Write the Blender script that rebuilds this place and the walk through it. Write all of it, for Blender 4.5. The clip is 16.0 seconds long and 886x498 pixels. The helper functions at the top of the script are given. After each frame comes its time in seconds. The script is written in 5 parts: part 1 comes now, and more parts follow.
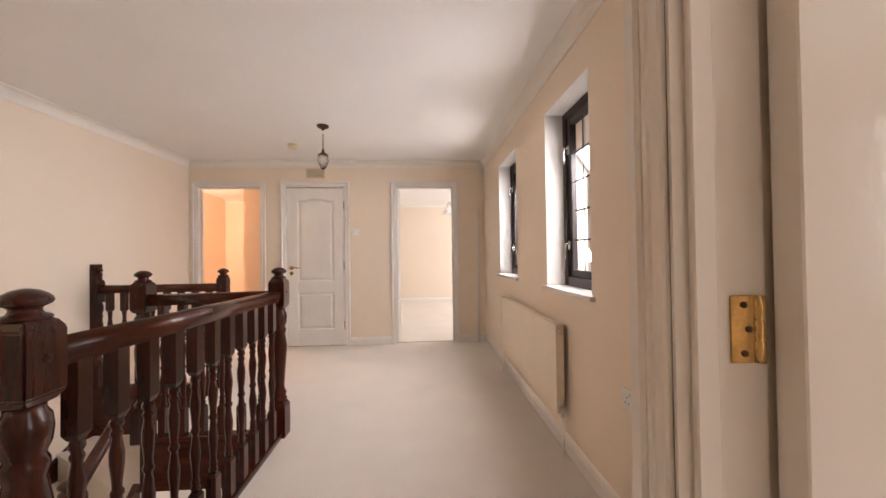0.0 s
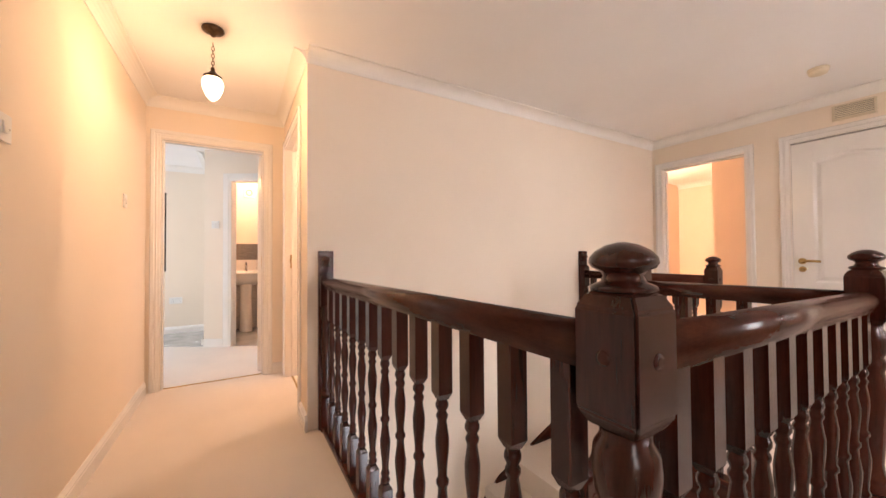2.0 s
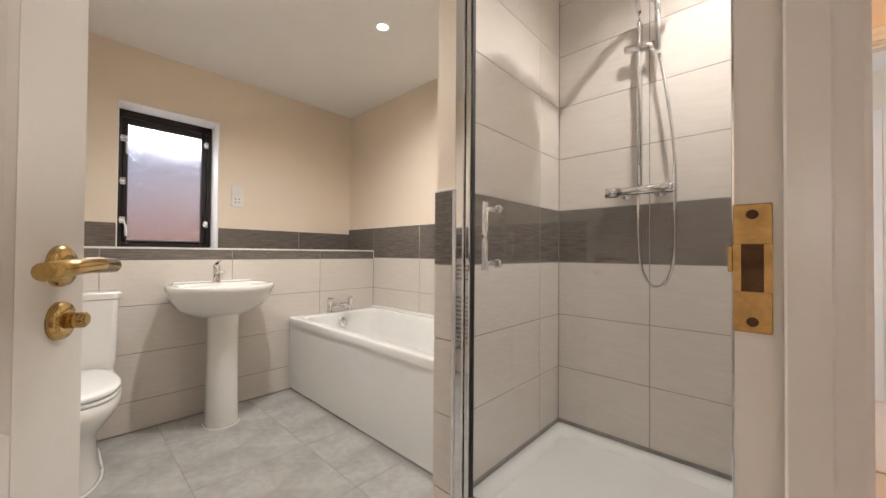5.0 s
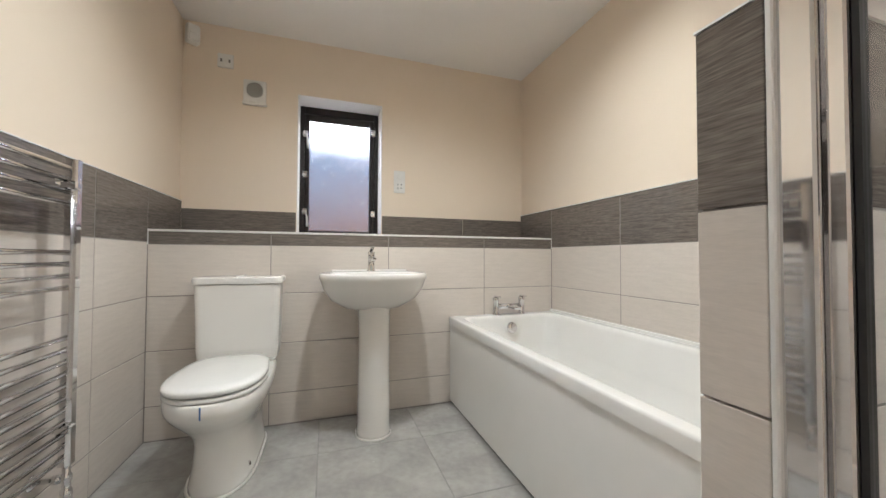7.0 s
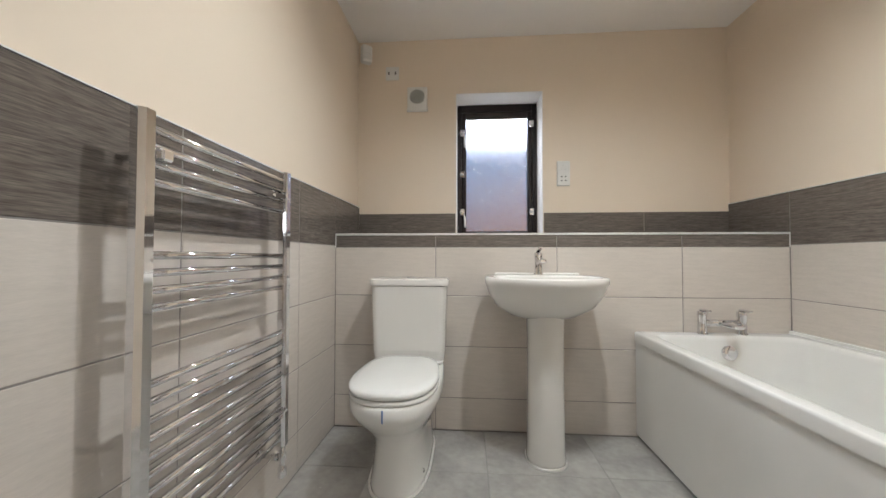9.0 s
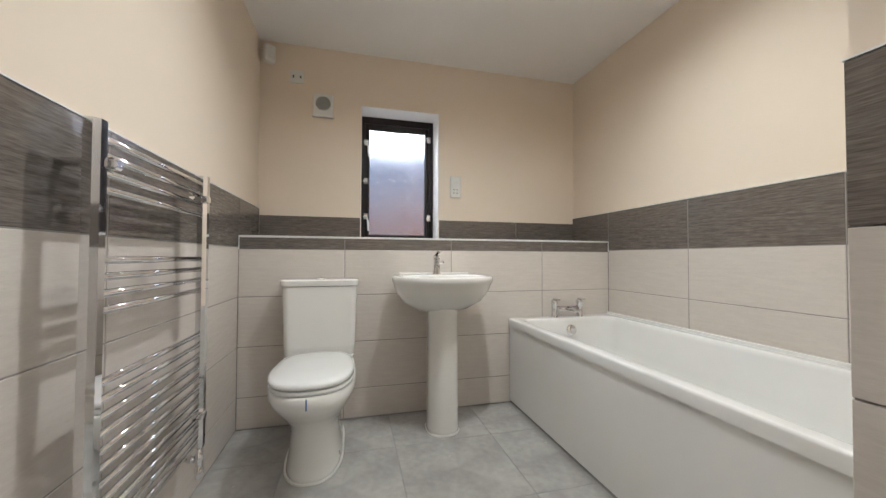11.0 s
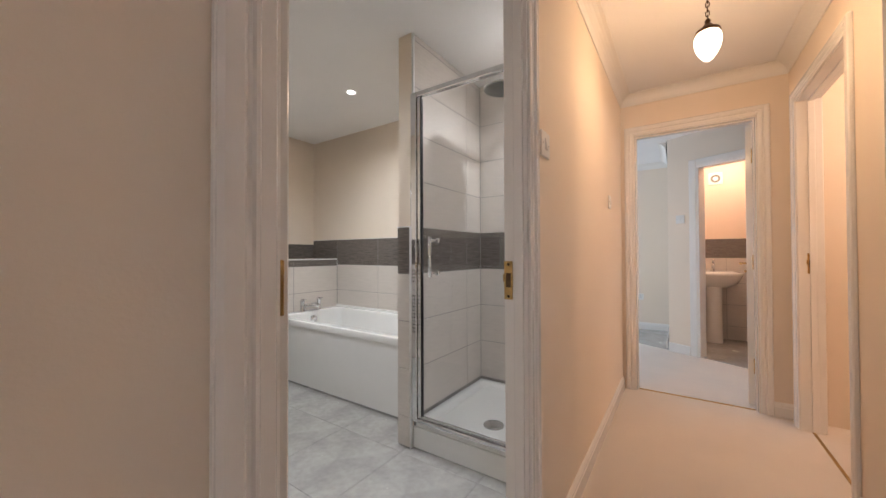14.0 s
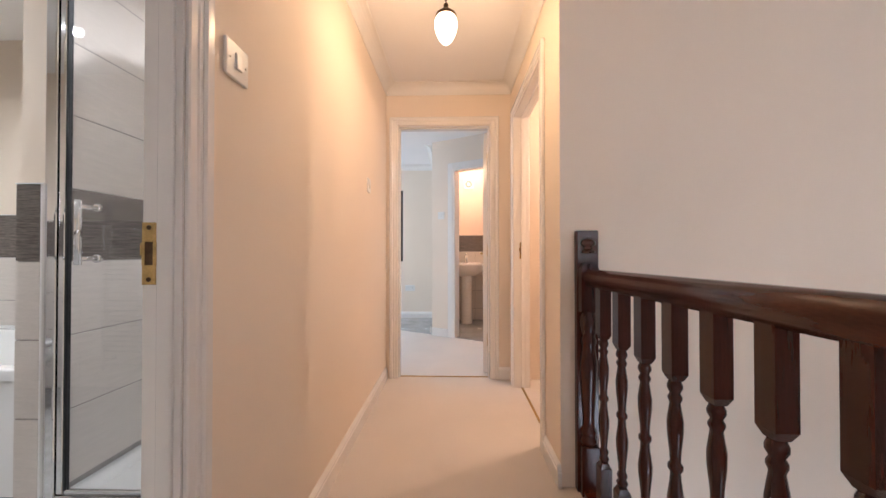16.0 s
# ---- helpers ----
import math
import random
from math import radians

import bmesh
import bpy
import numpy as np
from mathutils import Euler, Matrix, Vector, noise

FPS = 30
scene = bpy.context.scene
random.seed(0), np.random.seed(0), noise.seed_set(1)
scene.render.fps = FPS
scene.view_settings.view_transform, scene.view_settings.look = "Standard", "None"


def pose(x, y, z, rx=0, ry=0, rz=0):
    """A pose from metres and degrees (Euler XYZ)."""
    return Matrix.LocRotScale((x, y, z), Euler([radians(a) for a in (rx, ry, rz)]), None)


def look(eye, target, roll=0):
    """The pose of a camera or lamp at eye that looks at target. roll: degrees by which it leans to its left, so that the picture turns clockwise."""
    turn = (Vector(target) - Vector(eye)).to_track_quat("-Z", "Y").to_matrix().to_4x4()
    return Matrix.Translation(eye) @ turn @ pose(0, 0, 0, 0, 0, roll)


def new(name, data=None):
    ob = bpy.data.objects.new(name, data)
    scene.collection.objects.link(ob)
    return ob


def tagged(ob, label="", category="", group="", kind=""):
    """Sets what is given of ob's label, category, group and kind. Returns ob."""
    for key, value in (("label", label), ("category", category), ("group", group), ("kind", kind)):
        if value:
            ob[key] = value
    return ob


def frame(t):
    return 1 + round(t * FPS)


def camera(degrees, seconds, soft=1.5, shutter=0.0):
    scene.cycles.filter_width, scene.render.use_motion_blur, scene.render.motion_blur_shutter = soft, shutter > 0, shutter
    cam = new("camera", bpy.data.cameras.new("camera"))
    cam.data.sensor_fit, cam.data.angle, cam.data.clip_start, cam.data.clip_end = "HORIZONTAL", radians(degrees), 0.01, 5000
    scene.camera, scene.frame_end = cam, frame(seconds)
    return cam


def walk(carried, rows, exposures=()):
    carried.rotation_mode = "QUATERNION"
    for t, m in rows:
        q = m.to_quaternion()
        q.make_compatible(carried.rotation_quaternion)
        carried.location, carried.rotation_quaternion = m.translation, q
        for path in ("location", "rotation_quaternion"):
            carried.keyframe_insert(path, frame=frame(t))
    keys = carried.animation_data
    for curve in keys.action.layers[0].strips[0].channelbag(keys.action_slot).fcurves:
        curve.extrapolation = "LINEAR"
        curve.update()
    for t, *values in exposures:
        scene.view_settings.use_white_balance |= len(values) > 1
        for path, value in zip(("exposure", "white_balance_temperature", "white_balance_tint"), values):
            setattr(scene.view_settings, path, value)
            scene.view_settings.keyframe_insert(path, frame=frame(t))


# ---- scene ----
cam = camera(103.2, 16.0)
PATH = [
    (0, (0.767, 0.81, 1.127), (0.891, 2.806, 1.153), -0.8),
    (0.5, (0.67, 1.055, 1.15), (0.621, 3.054, 1.17), -1.0),
    (1, (0.534, 1.201, 1.105), (-0.076, 3.105, 1.132), -0.9),
    (1.5, (0.364, 1.194, 1.05), (-0.914, 2.731, 1.082), -0.6),
    (2, (0.182, 1.183, 1.045), (-1.544, 2.192, 1.081), -0.4),
    (2.5, (0.014, 1.162, 1.061), (-1.935, 1.607, 1.106), -0.1),
    (3, (-0.18, 1.096, 1.076), (-2.178, 1.028, 1.119), -0.0),
    (3.5, (-0.378, 0.991, 1.096), (-2.304, 0.453, 1.128), 0.1),
    (4, (-0.522, 0.847, 1.099), (-2.296, -0.077, 1.121), 0.2),
    (4.2, (-0.579, 0.771, 1.081), (-2.286, -0.271, 1.101), 0.4),
    (6.5, (-1.115, 0.144, 0.905), (-2.05, -1.624, 0.956), -0.1),
    (7, (-1.187, -0.004, 0.888), (-1.815, -1.903, 0.933), 0.2),
    (7.5, (-1.156, -0.122, 0.881), (-1.478, -2.096, 0.927), 0.0),
    (8, (-1.102, -0.191, 0.897), (-1.079, -2.19, 0.927), -0.1),
    (8.2, (-1.088, -0.22, 0.877), (-0.944, -2.214, 0.927), 0.0),
    (10.3, (-1.068, -0.163, 0.932), (-0.934, -2.158, 0.965), 0.4),
    (10.5, (-1.041, -0.138, 0.922), (-1.122, -2.136, 0.961), 0.4),
    (11, (-0.955, 0.002, 0.906), (-1.448, -1.936, 0.952), 0.2),
    (11.5, (-0.887, 0.188, 0.919), (-1.572, -1.69, 0.958), 0.1),
    (12, (-0.781, 0.408, 0.966), (-1.598, -1.417, 1.003), 0.1),
    (12.5, (-0.642, 0.591, 1.018), (-1.645, -1.138, 1.045), 0.0),
    (13, (-0.5, 0.742, 1.059), (-1.686, -0.868, 1.083), 0.1),
    (13.5, (-0.326, 0.854, 1.077), (-1.739, -0.561, 1.1), -0.0),
    (14, (-0.196, 0.953, 1.068), (-1.853, -0.166, 1.093), -0.2),
    (14.5, (-0.096, 1.052, 1.028), (-1.922, 0.238, 1.059), -0.2),
    (15, (-0.127, 1.098, 1.013), (-2.059, 0.583, 1.04), -0.1),
    (15.5, (-0.278, 1.1, 0.987), (-2.26, 0.84, 1.015), -0.2),
    (16, (-0.562, 1.091, 0.985), (-2.561, 1.036, 1.005), -0.0),
]
walk(cam, [(t, look(eye, target, roll)) for t, eye, target, roll in PATH],
     exposures=[(0.0, 0.42, 6400, 16), (0.5, 0.55, 6400, 16), (1.0, 0.45, 6300, 14), (1.5, 0.5, 6650, 16), (2.0, 0.62, 6700, 20), (2.5, 0.6, 6700, 19),
                (3.0, 0.5, 6600, 17), (4.0, 0.25, 6850, 19), (6.5, 0.28, 6200, 12), (7.5, 0.1, 6160, 12), (11.0, 0.02, 6120, 12), (12.5, -0.03, 6150, 12),
                (13.0, 0.0, 5980, 14), (13.5, -0.05, 5980, 14), (14.5, -0.05, 5950, 16), (15.5, 0.17, 5800, 15), (16.0, 0.25, 5800, 16)])

# ---- world and light ----
world = bpy.data.worlds.new("overcast_sky")
scene.world = world
world.use_nodes = True
wn = world.node_tree.nodes
sky = wn.new("ShaderNodeTexSky")
sky.sky_type = 'NISHITA'
sky.sun_disc = False
sky.sun_elevation, sky.sun_rotation = radians(40), radians(20)
sky.air_density, sky.dust_density = 1.0, 4.0
wn["Background"].inputs[1].default_value = 0.15
world.node_tree.links.new(sky.outputs[0], wn["Background"].inputs[0])
sun = new("sun", bpy.data.lights.new("sun", 'SUN'))
sun.data.energy, sun.data.angle, sun.data.color = 1.5, radians(20), (1.0, 0.96, 0.9)
sun.matrix_world = pose(0, 0, 20, 50, 0, 200)


def window_light(name, x, y, z, rx, rz, w, h, watts, color=(0.94, 0.97, 1.0)):
    d = bpy.data.lights.new(name, 'AREA')
    d.shape, d.size, d.size_y, d.energy, d.color = 'RECTANGLE', w, h, watts, color
    o = new(name, d)
    o.matrix_world = pose(x, y, z, rx, 0, rz)
    return o


def bulb_light(name, x, y, z, watts, color, radius=0.03):
    d = bpy.data.lights.new(name, 'POINT')
    d.energy, d.color, d.shadow_soft_size = watts, color, radius
    o = new(name, d)
    o.location = (x, y, z)
    return o


def spot_light(name, x, y, z, watts, color, angle=158, radius=0.025):
    d = bpy.data.lights.new(name, 'SPOT')
    d.energy, d.color, d.shadow_soft_size, d.spot_size, d.spot_blend = watts, color, radius, radians(angle), 1.0
    o = new(name, d)
    o.location = (x, y, z)
    return o


DAY_WARM = (1.0, 0.94, 0.89)
DAY = (1.0, 0.985, 0.97)
WARM = (1.0, 0.64, 0.33)
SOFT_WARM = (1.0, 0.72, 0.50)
NEUTRAL = (0.95, 0.98, 0.94)
# daylight in the window openings
window_light("daylight_a", 2.05, 2.74, 1.40, 54, 90, 0.55, 0.9, 30, DAY)
window_light("daylight_b", 2.05, 4.08, 1.40, 54, 90, 0.55, 0.9, 30, DAY)
window_light("daylight_front_bedroom", 4.05, 7.2, 1.5, 90, 90, 1.7, 1.1, 75)
window_light("daylight_east_bedroom", 3.55, 0.2, 1.4, 90, 90, 1.6, 1.2, 30, DAY_WARM)
window_light("daylight_main_bedroom", -4.9, -2.10, 1.4, 90, 0, 1.5, 1.1, 46, (0.64, 0.82, 1.0))
# added cool fill at an unseen hall opening, brightens the lower stairwell wall
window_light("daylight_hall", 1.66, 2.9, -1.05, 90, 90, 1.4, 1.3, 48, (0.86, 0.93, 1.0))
window_light("daylight_bath", -1.27, -3.05, 2.15, 58, 0, 1.0, 0.5, 26, (0.9, 0.95, 1.0))
# lamps that are switched on
bulb_light("corridor_bulb", -2.10, 1.062, 1.97, 10.5, WARM, 0.05)
bulb_light("north_room_bulb", -3.0, 6.3, 1.95, 62, SOFT_WARM)
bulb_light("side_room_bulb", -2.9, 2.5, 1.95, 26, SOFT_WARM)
bulb_light("ensuite_bulb", -5.2, 1.35, 2.2, 20, SOFT_WARM)
SPOTS = ((-1.446, -1.114), (-2.013, -1.112), (-0.88, -1.114), (-2.06, 0.36))
for sx, sy in SPOTS:
    spot_light("downlight_beam", sx, sy, 2.280, 38 if sy > -0.5 else 62 if sx == -1.446 else 25 if sx < -1.5 else 14, NEUTRAL)


# ---- materials ----
def mat(name, color, rough=0.5, metal=0.0, vary=0.06, scale=6.0, grain=0.0, grain_scale=120.0, bump=0.0, bump_scale=120.0,
        stretch=(1, 1, 1), alpha_trans=0.0, coat=0.0, ior=1.45, random_vary=0.0, tint=None):
    m = bpy.data.materials.new(name)
    m.use_nodes = True
    nt = m.node_tree
    n, l = nt.nodes, nt.links
    b = n["Principled BSDF"]
    b.inputs["Roughness"].default_value = rough
    b.inputs["Metallic"].default_value = metal
    b.inputs["IOR"].default_value = ior
    b.inputs["Coat Weight"].default_value = coat
    b.inputs["Coat Roughness"].default_value = 0.08
    b.inputs["Transmission Weight"].default_value = alpha_trans
    tc = n.new("ShaderNodeTexCoord")
    mp = n.new("ShaderNodeMapping")
    mp.inputs["Scale"].default_value = stretch
    l.new(tc.outputs["Object"], mp.inputs["Vector"])
    big = n.new("ShaderNodeTexNoise")
    big.inputs["Scale"].default_value = scale
    big.inputs["Detail"].default_value = 4
    l.new(mp.outputs[0], big.inputs["Vector"])
    fine = n.new("ShaderNodeTexNoise")
    fine.inputs["Scale"].default_value = grain_scale
    fine.inputs["Detail"].default_value = 3
    l.new(mp.outputs[0], fine.inputs["Vector"])
    r1 = n.new("ShaderNodeMix")
    r1.data_type = 'RGBA'
    dark = tint or tuple(c * (1 - 2.2 * vary) for c in color)
    r1.inputs[6].default_value = (*dark, 1)
    r1.inputs[7].default_value = (*[min(1, c * (1 + vary)) for c in color], 1)
    ramp = n.new("ShaderNodeMapRange")
    ramp.inputs[1].default_value, ramp.inputs[2].default_value = 0.3, 0.62
    l.new(big.outputs[0], ramp.inputs[0])
    l.new(ramp.outputs[0], r1.inputs[0])
    out = r1.outputs[2]
    if grain:
        g = n.new("ShaderNodeMix")
        g.data_type, g.blend_type = 'RGBA', 'MULTIPLY'
        g.inputs[0].default_value = 1.0
        gr = n.new("ShaderNodeMapRange")
        gr.inputs[1].default_value, gr.inputs[2].default_value = 0.3, 0.7
        gr.inputs[3].default_value, gr.inputs[4].default_value = 1 - grain, 1 + grain * 0.4
        l.new(fine.outputs[0], gr.inputs[0])
        l.new(out, g.inputs[6])
        l.new(gr.outputs[0], g.inputs[7])
        out = g.outputs[2]
    if random_vary:
        oi = n.new("ShaderNodeObjectInfo")
        rr = n.new("ShaderNodeMapRange")
        rr.inputs[3].default_value, rr.inputs[4].default_value = 1 - random_vary, 1.0
        l.new(oi.outputs["Random"], rr.inputs[0])
        rm = n.new("ShaderNodeMix")
        rm.data_type, rm.blend_type = 'RGBA', 'MULTIPLY'
        rm.inputs[0].default_value = 1.0
        l.new(out, rm.inputs[6])
        l.new(rr.outputs[0], rm.inputs[7])
        out = rm.outputs[2]
    l.new(out, b.inputs["Base Color"])
    rv = n.new("ShaderNodeMapRange")
    rv.inputs[3].default_value, rv.inputs[4].default_value = rough * 0.85, min(1, rough * 1.15)
    l.new(big.outputs[0], rv.inputs[0])
    l.new(rv.outputs[0], b.inputs["Roughness"])
    if bump:
        bt = n.new("ShaderNodeTexNoise")
        bt.inputs["Scale"].default_value = bump_scale
        bt.inputs["Detail"].default_value = 3
        l.new(mp.outputs[0], bt.inputs["Vector"])
        bp = n.new("ShaderNodeBump")
        bp.inputs["Strength"].default_value = bump
        bp.inputs["Distance"].default_value = 0.004
        l.new(bt.outputs[0], bp.inputs["Height"])
        l.new(bp.outputs[0], b.inputs["Normal"])
    return m


def glow(name, color, strength):
    m = bpy.data.materials.new(name)
    m.use_nodes = True
    b = m.node_tree.nodes["Principled BSDF"]
    b.inputs["Base Color"].default_value = (*color, 1)
    b.inputs["Emission Color"].default_value = (*color, 1)
    b.inputs["Emission Strength"].default_value = strength
    return m


def clear(name, rough=0.0, color=(1, 1, 1), bump=0.0, bump_scale=40.0):
    m = bpy.data.materials.new(name)
    m.use_nodes = True
    nt = m.node_tree
    b = nt.nodes["Principled BSDF"]
    b.inputs["Base Color"].default_value = (*color, 1)
    b.inputs["Roughness"].default_value = rough
    b.inputs["Transmission Weight"].default_value = 1.0
    b.inputs["IOR"].default_value = 1.45
    if bump:
        t = nt.nodes.new("ShaderNodeTexNoise")
        t.inputs["Scale"].default_value = bump_scale
        bp = nt.nodes.new("ShaderNodeBump")
        bp.inputs["Strength"].default_value = bump
        bp.inputs["Distance"].default_value = 0.01
        nt.links.new(t.outputs[0], bp.inputs["Height"])
        nt.links.new(bp.outputs[0], b.inputs["Normal"])
    return m


M_WALL = mat("cream_wall_paint", (0.80, 0.685, 0.555), 0.75, vary=0.012, scale=1.5, bump=0.06, bump_scale=260)
M_CEIL = mat("white_ceiling_paint", (0.84, 0.815, 0.785), 0.8, vary=0.01, scale=2, bump=0.05, bump_scale=220)
M_COVE = mat("white_coving", (0.80, 0.76, 0.70), 0.6, vary=0.01, scale=3)
M_GLOSS = mat("white_gloss_paint", (0.80, 0.76, 0.71), 0.14, vary=0.015, scale=4, bump=0.13, bump_scale=34, stretch=(1.5, 1.5, 0.8))
M_CARPET = mat("cream_carpet", (0.78, 0.70, 0.62), 0.95, vary=0.018, scale=3.5, grain=0.22, grain_scale=420, bump=0.7, bump_scale=520)
M_WOOD = mat("mahogany_stained_wood", (0.046, 0.0100, 0.0055), 0.22, vary=0.22, scale=3, grain=0.18, grain_scale=40, bump=0.015,
             bump_scale=60, stretch=(7, 7, 0.6), coat=0.0)
M_WOODX = mat("mahogany_rail_wood", (0.062, 0.0142, 0.007), 0.22, vary=0.22, scale=3, grain=0.18, grain_scale=40, bump=0.012,
              bump_scale=60, stretch=(2, 2, 8), coat=0.0)
M_FRAME = mat("dark_brown_window_frame", (0.018, 0.011, 0.010), 0.35, vary=0.2, scale=8, grain=0.2, grain_scale=60, stretch=(5, 5, 1))
M_CREAMTILE = mat("pale_linen_tile", (0.66, 0.60, 0.54), 0.085, vary=0.02, scale=9, grain=0.05, grain_scale=60, stretch=(1, 1, 9),
                  bump=0.012, bump_scale=50, random_vary=0.03)
M_BANDTILE = mat("grey_brown_streaked_tile", (0.185, 0.158, 0.138), 0.075, vary=0.14, scale=7, grain=0.34, grain_scale=26,
                 stretch=(1.2, 1.2, 22), bump=0.012, bump_scale=30, random_vary=0.06)
M_GROUT = mat("grey_grout", (0.29, 0.265, 0.245), 0.85, vary=0.08, scale=20)
M_FLOORGROUT = mat("pale_grey_grout", (0.31, 0.30, 0.285), 0.85, vary=0.08, scale=20)
M_FLOORTILE = mat("grey_stone_floor_tile", (0.43, 0.415, 0.39), 0.26, vary=0.09, scale=5, grain=0.10, grain_scale=30, bump=0.04,
                  bump_scale=80, random_vary=0.05)
M_CHROME = mat("polished_chrome", (0.76, 0.76, 0.77), 0.045, metal=1.0, vary=0.02, scale=10)
M_ALU = mat("brushed_aluminium", (0.62, 0.62, 0.62), 0.22, metal=1.0, vary=0.03, scale=10)
M_TRIM = mat("satin_silver_trim", (0.80, 0.79, 0.77), 0.30, metal=0.25, vary=0.02, scale=12)
M_BRASS = mat("polished_brass", (0.62, 0.42, 0.17), 0.18, metal=1.0, vary=0.12, scale=30, grain=0.15, grain_scale=200)
M_BRONZE = mat("antique_bronze", (0.10, 0.060, 0.035), 0.38, metal=0.9, vary=0.2, scale=40)
M_CERAMIC = mat("white_glazed_ceramic", (0.80, 0.78, 0.74), 0.10, vary=0.008, scale=5, coat=0.4)
M_ACRYLIC = mat("white_acrylic", (0.80, 0.79, 0.76), 0.16, vary=0.008, scale=5, coat=0.2)
M_PLASTIC = mat("white_plastic", (0.76, 0.74, 0.70), 0.35, vary=0.02, scale=15)
M_CREAMPLASTIC = mat("aged_cream_plastic", (0.64, 0.54, 0.38), 0.42, vary=0.04, scale=15)
M_RAD = mat("cream_radiator_enamel", (0.78, 0.68, 0.54), 0.32, vary=0.015, scale=6)
M_BLACK = mat("black_rubber", (0.02, 0.02, 0.02), 0.5, vary=0.1, scale=20)
M_GREYMESH = mat("dark_grey_grille", (0.16, 0.16, 0.14), 0.5, vary=0.1, scale=40)
M_BRICK = mat("red_brick", (0.30, 0.13, 0.09), 0.85, vary=0.12, scale=10, grain=0.2, grain_scale=40)
M_ROOF = mat("grey_roof_tile", (0.14, 0.14, 0.16), 0.8, vary=0.15, scale=5)
M_TERRACOTTA = mat("weathered_terracotta_roof", (0.50, 0.42, 0.41), 0.85, vary=0.15, scale=5)
M_GRASS = mat("mown_grass", (0.06, 0.09, 0.035), 0.95, vary=0.25, scale=1.5)
M_PEACH = mat("peach_wall_paint", (0.80, 0.63, 0.50), 0.75, vary=0.012, scale=1.5, bump=0.05, bump_scale=260)
M_BLUE = mat("blue_plastic", (0.10, 0.20, 0.42), 0.4, vary=0.05, scale=10)
M_GLASS = clear("clear_glass")
M_FROST = clear("obscured_glass", 0.14, (0.96, 0.97, 1.0), 0.5, 90)
M_CUTGLASS = clear("cut_glass", 0.05, (1, 1, 1), 0.4, 60)
M_BULBGLASS = glow("lit_opal_glass", (1.0, 0.80, 0.52), 4.5)
M_SPOTGLOW = glow("lit_downlight_lens", (1.0, 0.94, 0.84), 14.0)


# ---- mesh helpers ----
def box(bm, x0, x1, y0, y1, z0, z1, bevel=0.0, segs=1):
    m = Matrix.Translation(((x0 + x1) / 2, (y0 + y1) / 2, (z0 + z1) / 2)) @ Matrix.Diagonal((abs(x1 - x0), abs(y1 - y0), abs(z1 - z0), 1))
    vs = bmesh.ops.create_cube(bm, size=1, matrix=m)["verts"]
    if bevel:
        es = list({e for v in vs for e in v.link_edges})
        bmesh.ops.bevel(bm, geom=es, offset=bevel, segments=segs, affect='EDGES', profile=0.5)
    return bm


def boxm(*a, **k):
    return box(bmesh.new(), *a, **k)


def lathe(bm, prof, segs=16, at=(0, 0, 0), sx=1.0, sy=1.0, caps=True):
    rings = []
    for r, z in prof:
        rings.append([bm.verts.new((at[0] + sx * r * math.cos(2 * math.pi * i / segs), at[1] + sy * r * math.sin(2 * math.pi * i / segs), at[2] + z))
                      for i in range(segs)])
    for a, b in zip(rings, rings[1:]):
        for i in range(segs):
            f = bm.faces.new((a[i], a[(i + 1) % segs], b[(i + 1) % segs], b[i]))
            f.smooth = True
    if caps:
        bm.faces.new(rings[0][::-1])
        bm.faces.new(rings[-1])
    return bm


def loft(bm, rings, close=True, cap=True, smooth=True):
    """Skins a row of closed loops of equal length."""
    vs = [[bm.verts.new(p) for p in ring] for ring in rings]
    k = len(vs[0])
    for a, b in zip(vs, vs[1:]):
        for i in range(k if close else k - 1):
            f = bm.faces.new((a[i], a[(i + 1) % k], b[(i + 1) % k], b[i]))
            f.smooth = smooth
    if cap:
        bm.faces.new(vs[0][::-1])
        bm.faces.new(vs[-1])
    return bm


def tube(bm, pts, r, segs=10, caps=True):
    pts = [Vector(p) for p in pts]
    rings = []
    for i, p in enumerate(pts):
        d = (pts[min(i + 1, len(pts) - 1)] - pts[max(i - 1, 0)]).normalized()
        up = Vector((0, 0, 1)) if abs(d.z) < 0.9 else Vector((1, 0, 0))
        u = d.cross(up).normalized()
        v = d.cross(u).normalized()
        rings.append([p + r * (math.cos(2 * math.pi * k / segs) * u + math.sin(2 * math.pi * k / segs) * v) for k in range(segs)])
    return loft(bm, rings, cap=caps)


def extrude(bm, outline, a, b, axis):
    """A straight bar of the closed outline (two coordinates across) between a and b along axis."""
    def p(c, u, v):
        return (c, u, v) if axis == "x" else (u, c, v) if axis == "y" else (u, v, c)
    return loft(bm, [[p(a, *q) for q in outline], [p(b, *q) for q in outline]], smooth=False)


def turned(bm, m):
    bmesh.ops.transform(bm, matrix=m, verts=bm.verts)
    return bm


def part(name, bm, material, parent=None, label="", at=None):
    bmesh.ops.recalc_face_normals(bm, faces=bm.faces)
    me = bpy.data.meshes.new(name)
    bm.to_mesh(me)
    bm.free()
    me.materials.append(material)
    o = new(name, me)
    if parent:
        o.parent = parent
    if at is not None:
        o.matrix_basis = at if isinstance(at, Matrix) else Matrix.Translation(at)
    if label:
        o["label"] = label
    return o


def thing(name, label, category, m=None, group="", kind=""):
    o = new(name)
    if m is not None:
        o.matrix_basis = m if isinstance(m, Matrix) else Matrix.Translation(m)
    return tagged(o, label, category, group, kind)


def structure(name, bm, material, label, category):
    return tagged(part(name, bm, material), label, category, kind="structure")


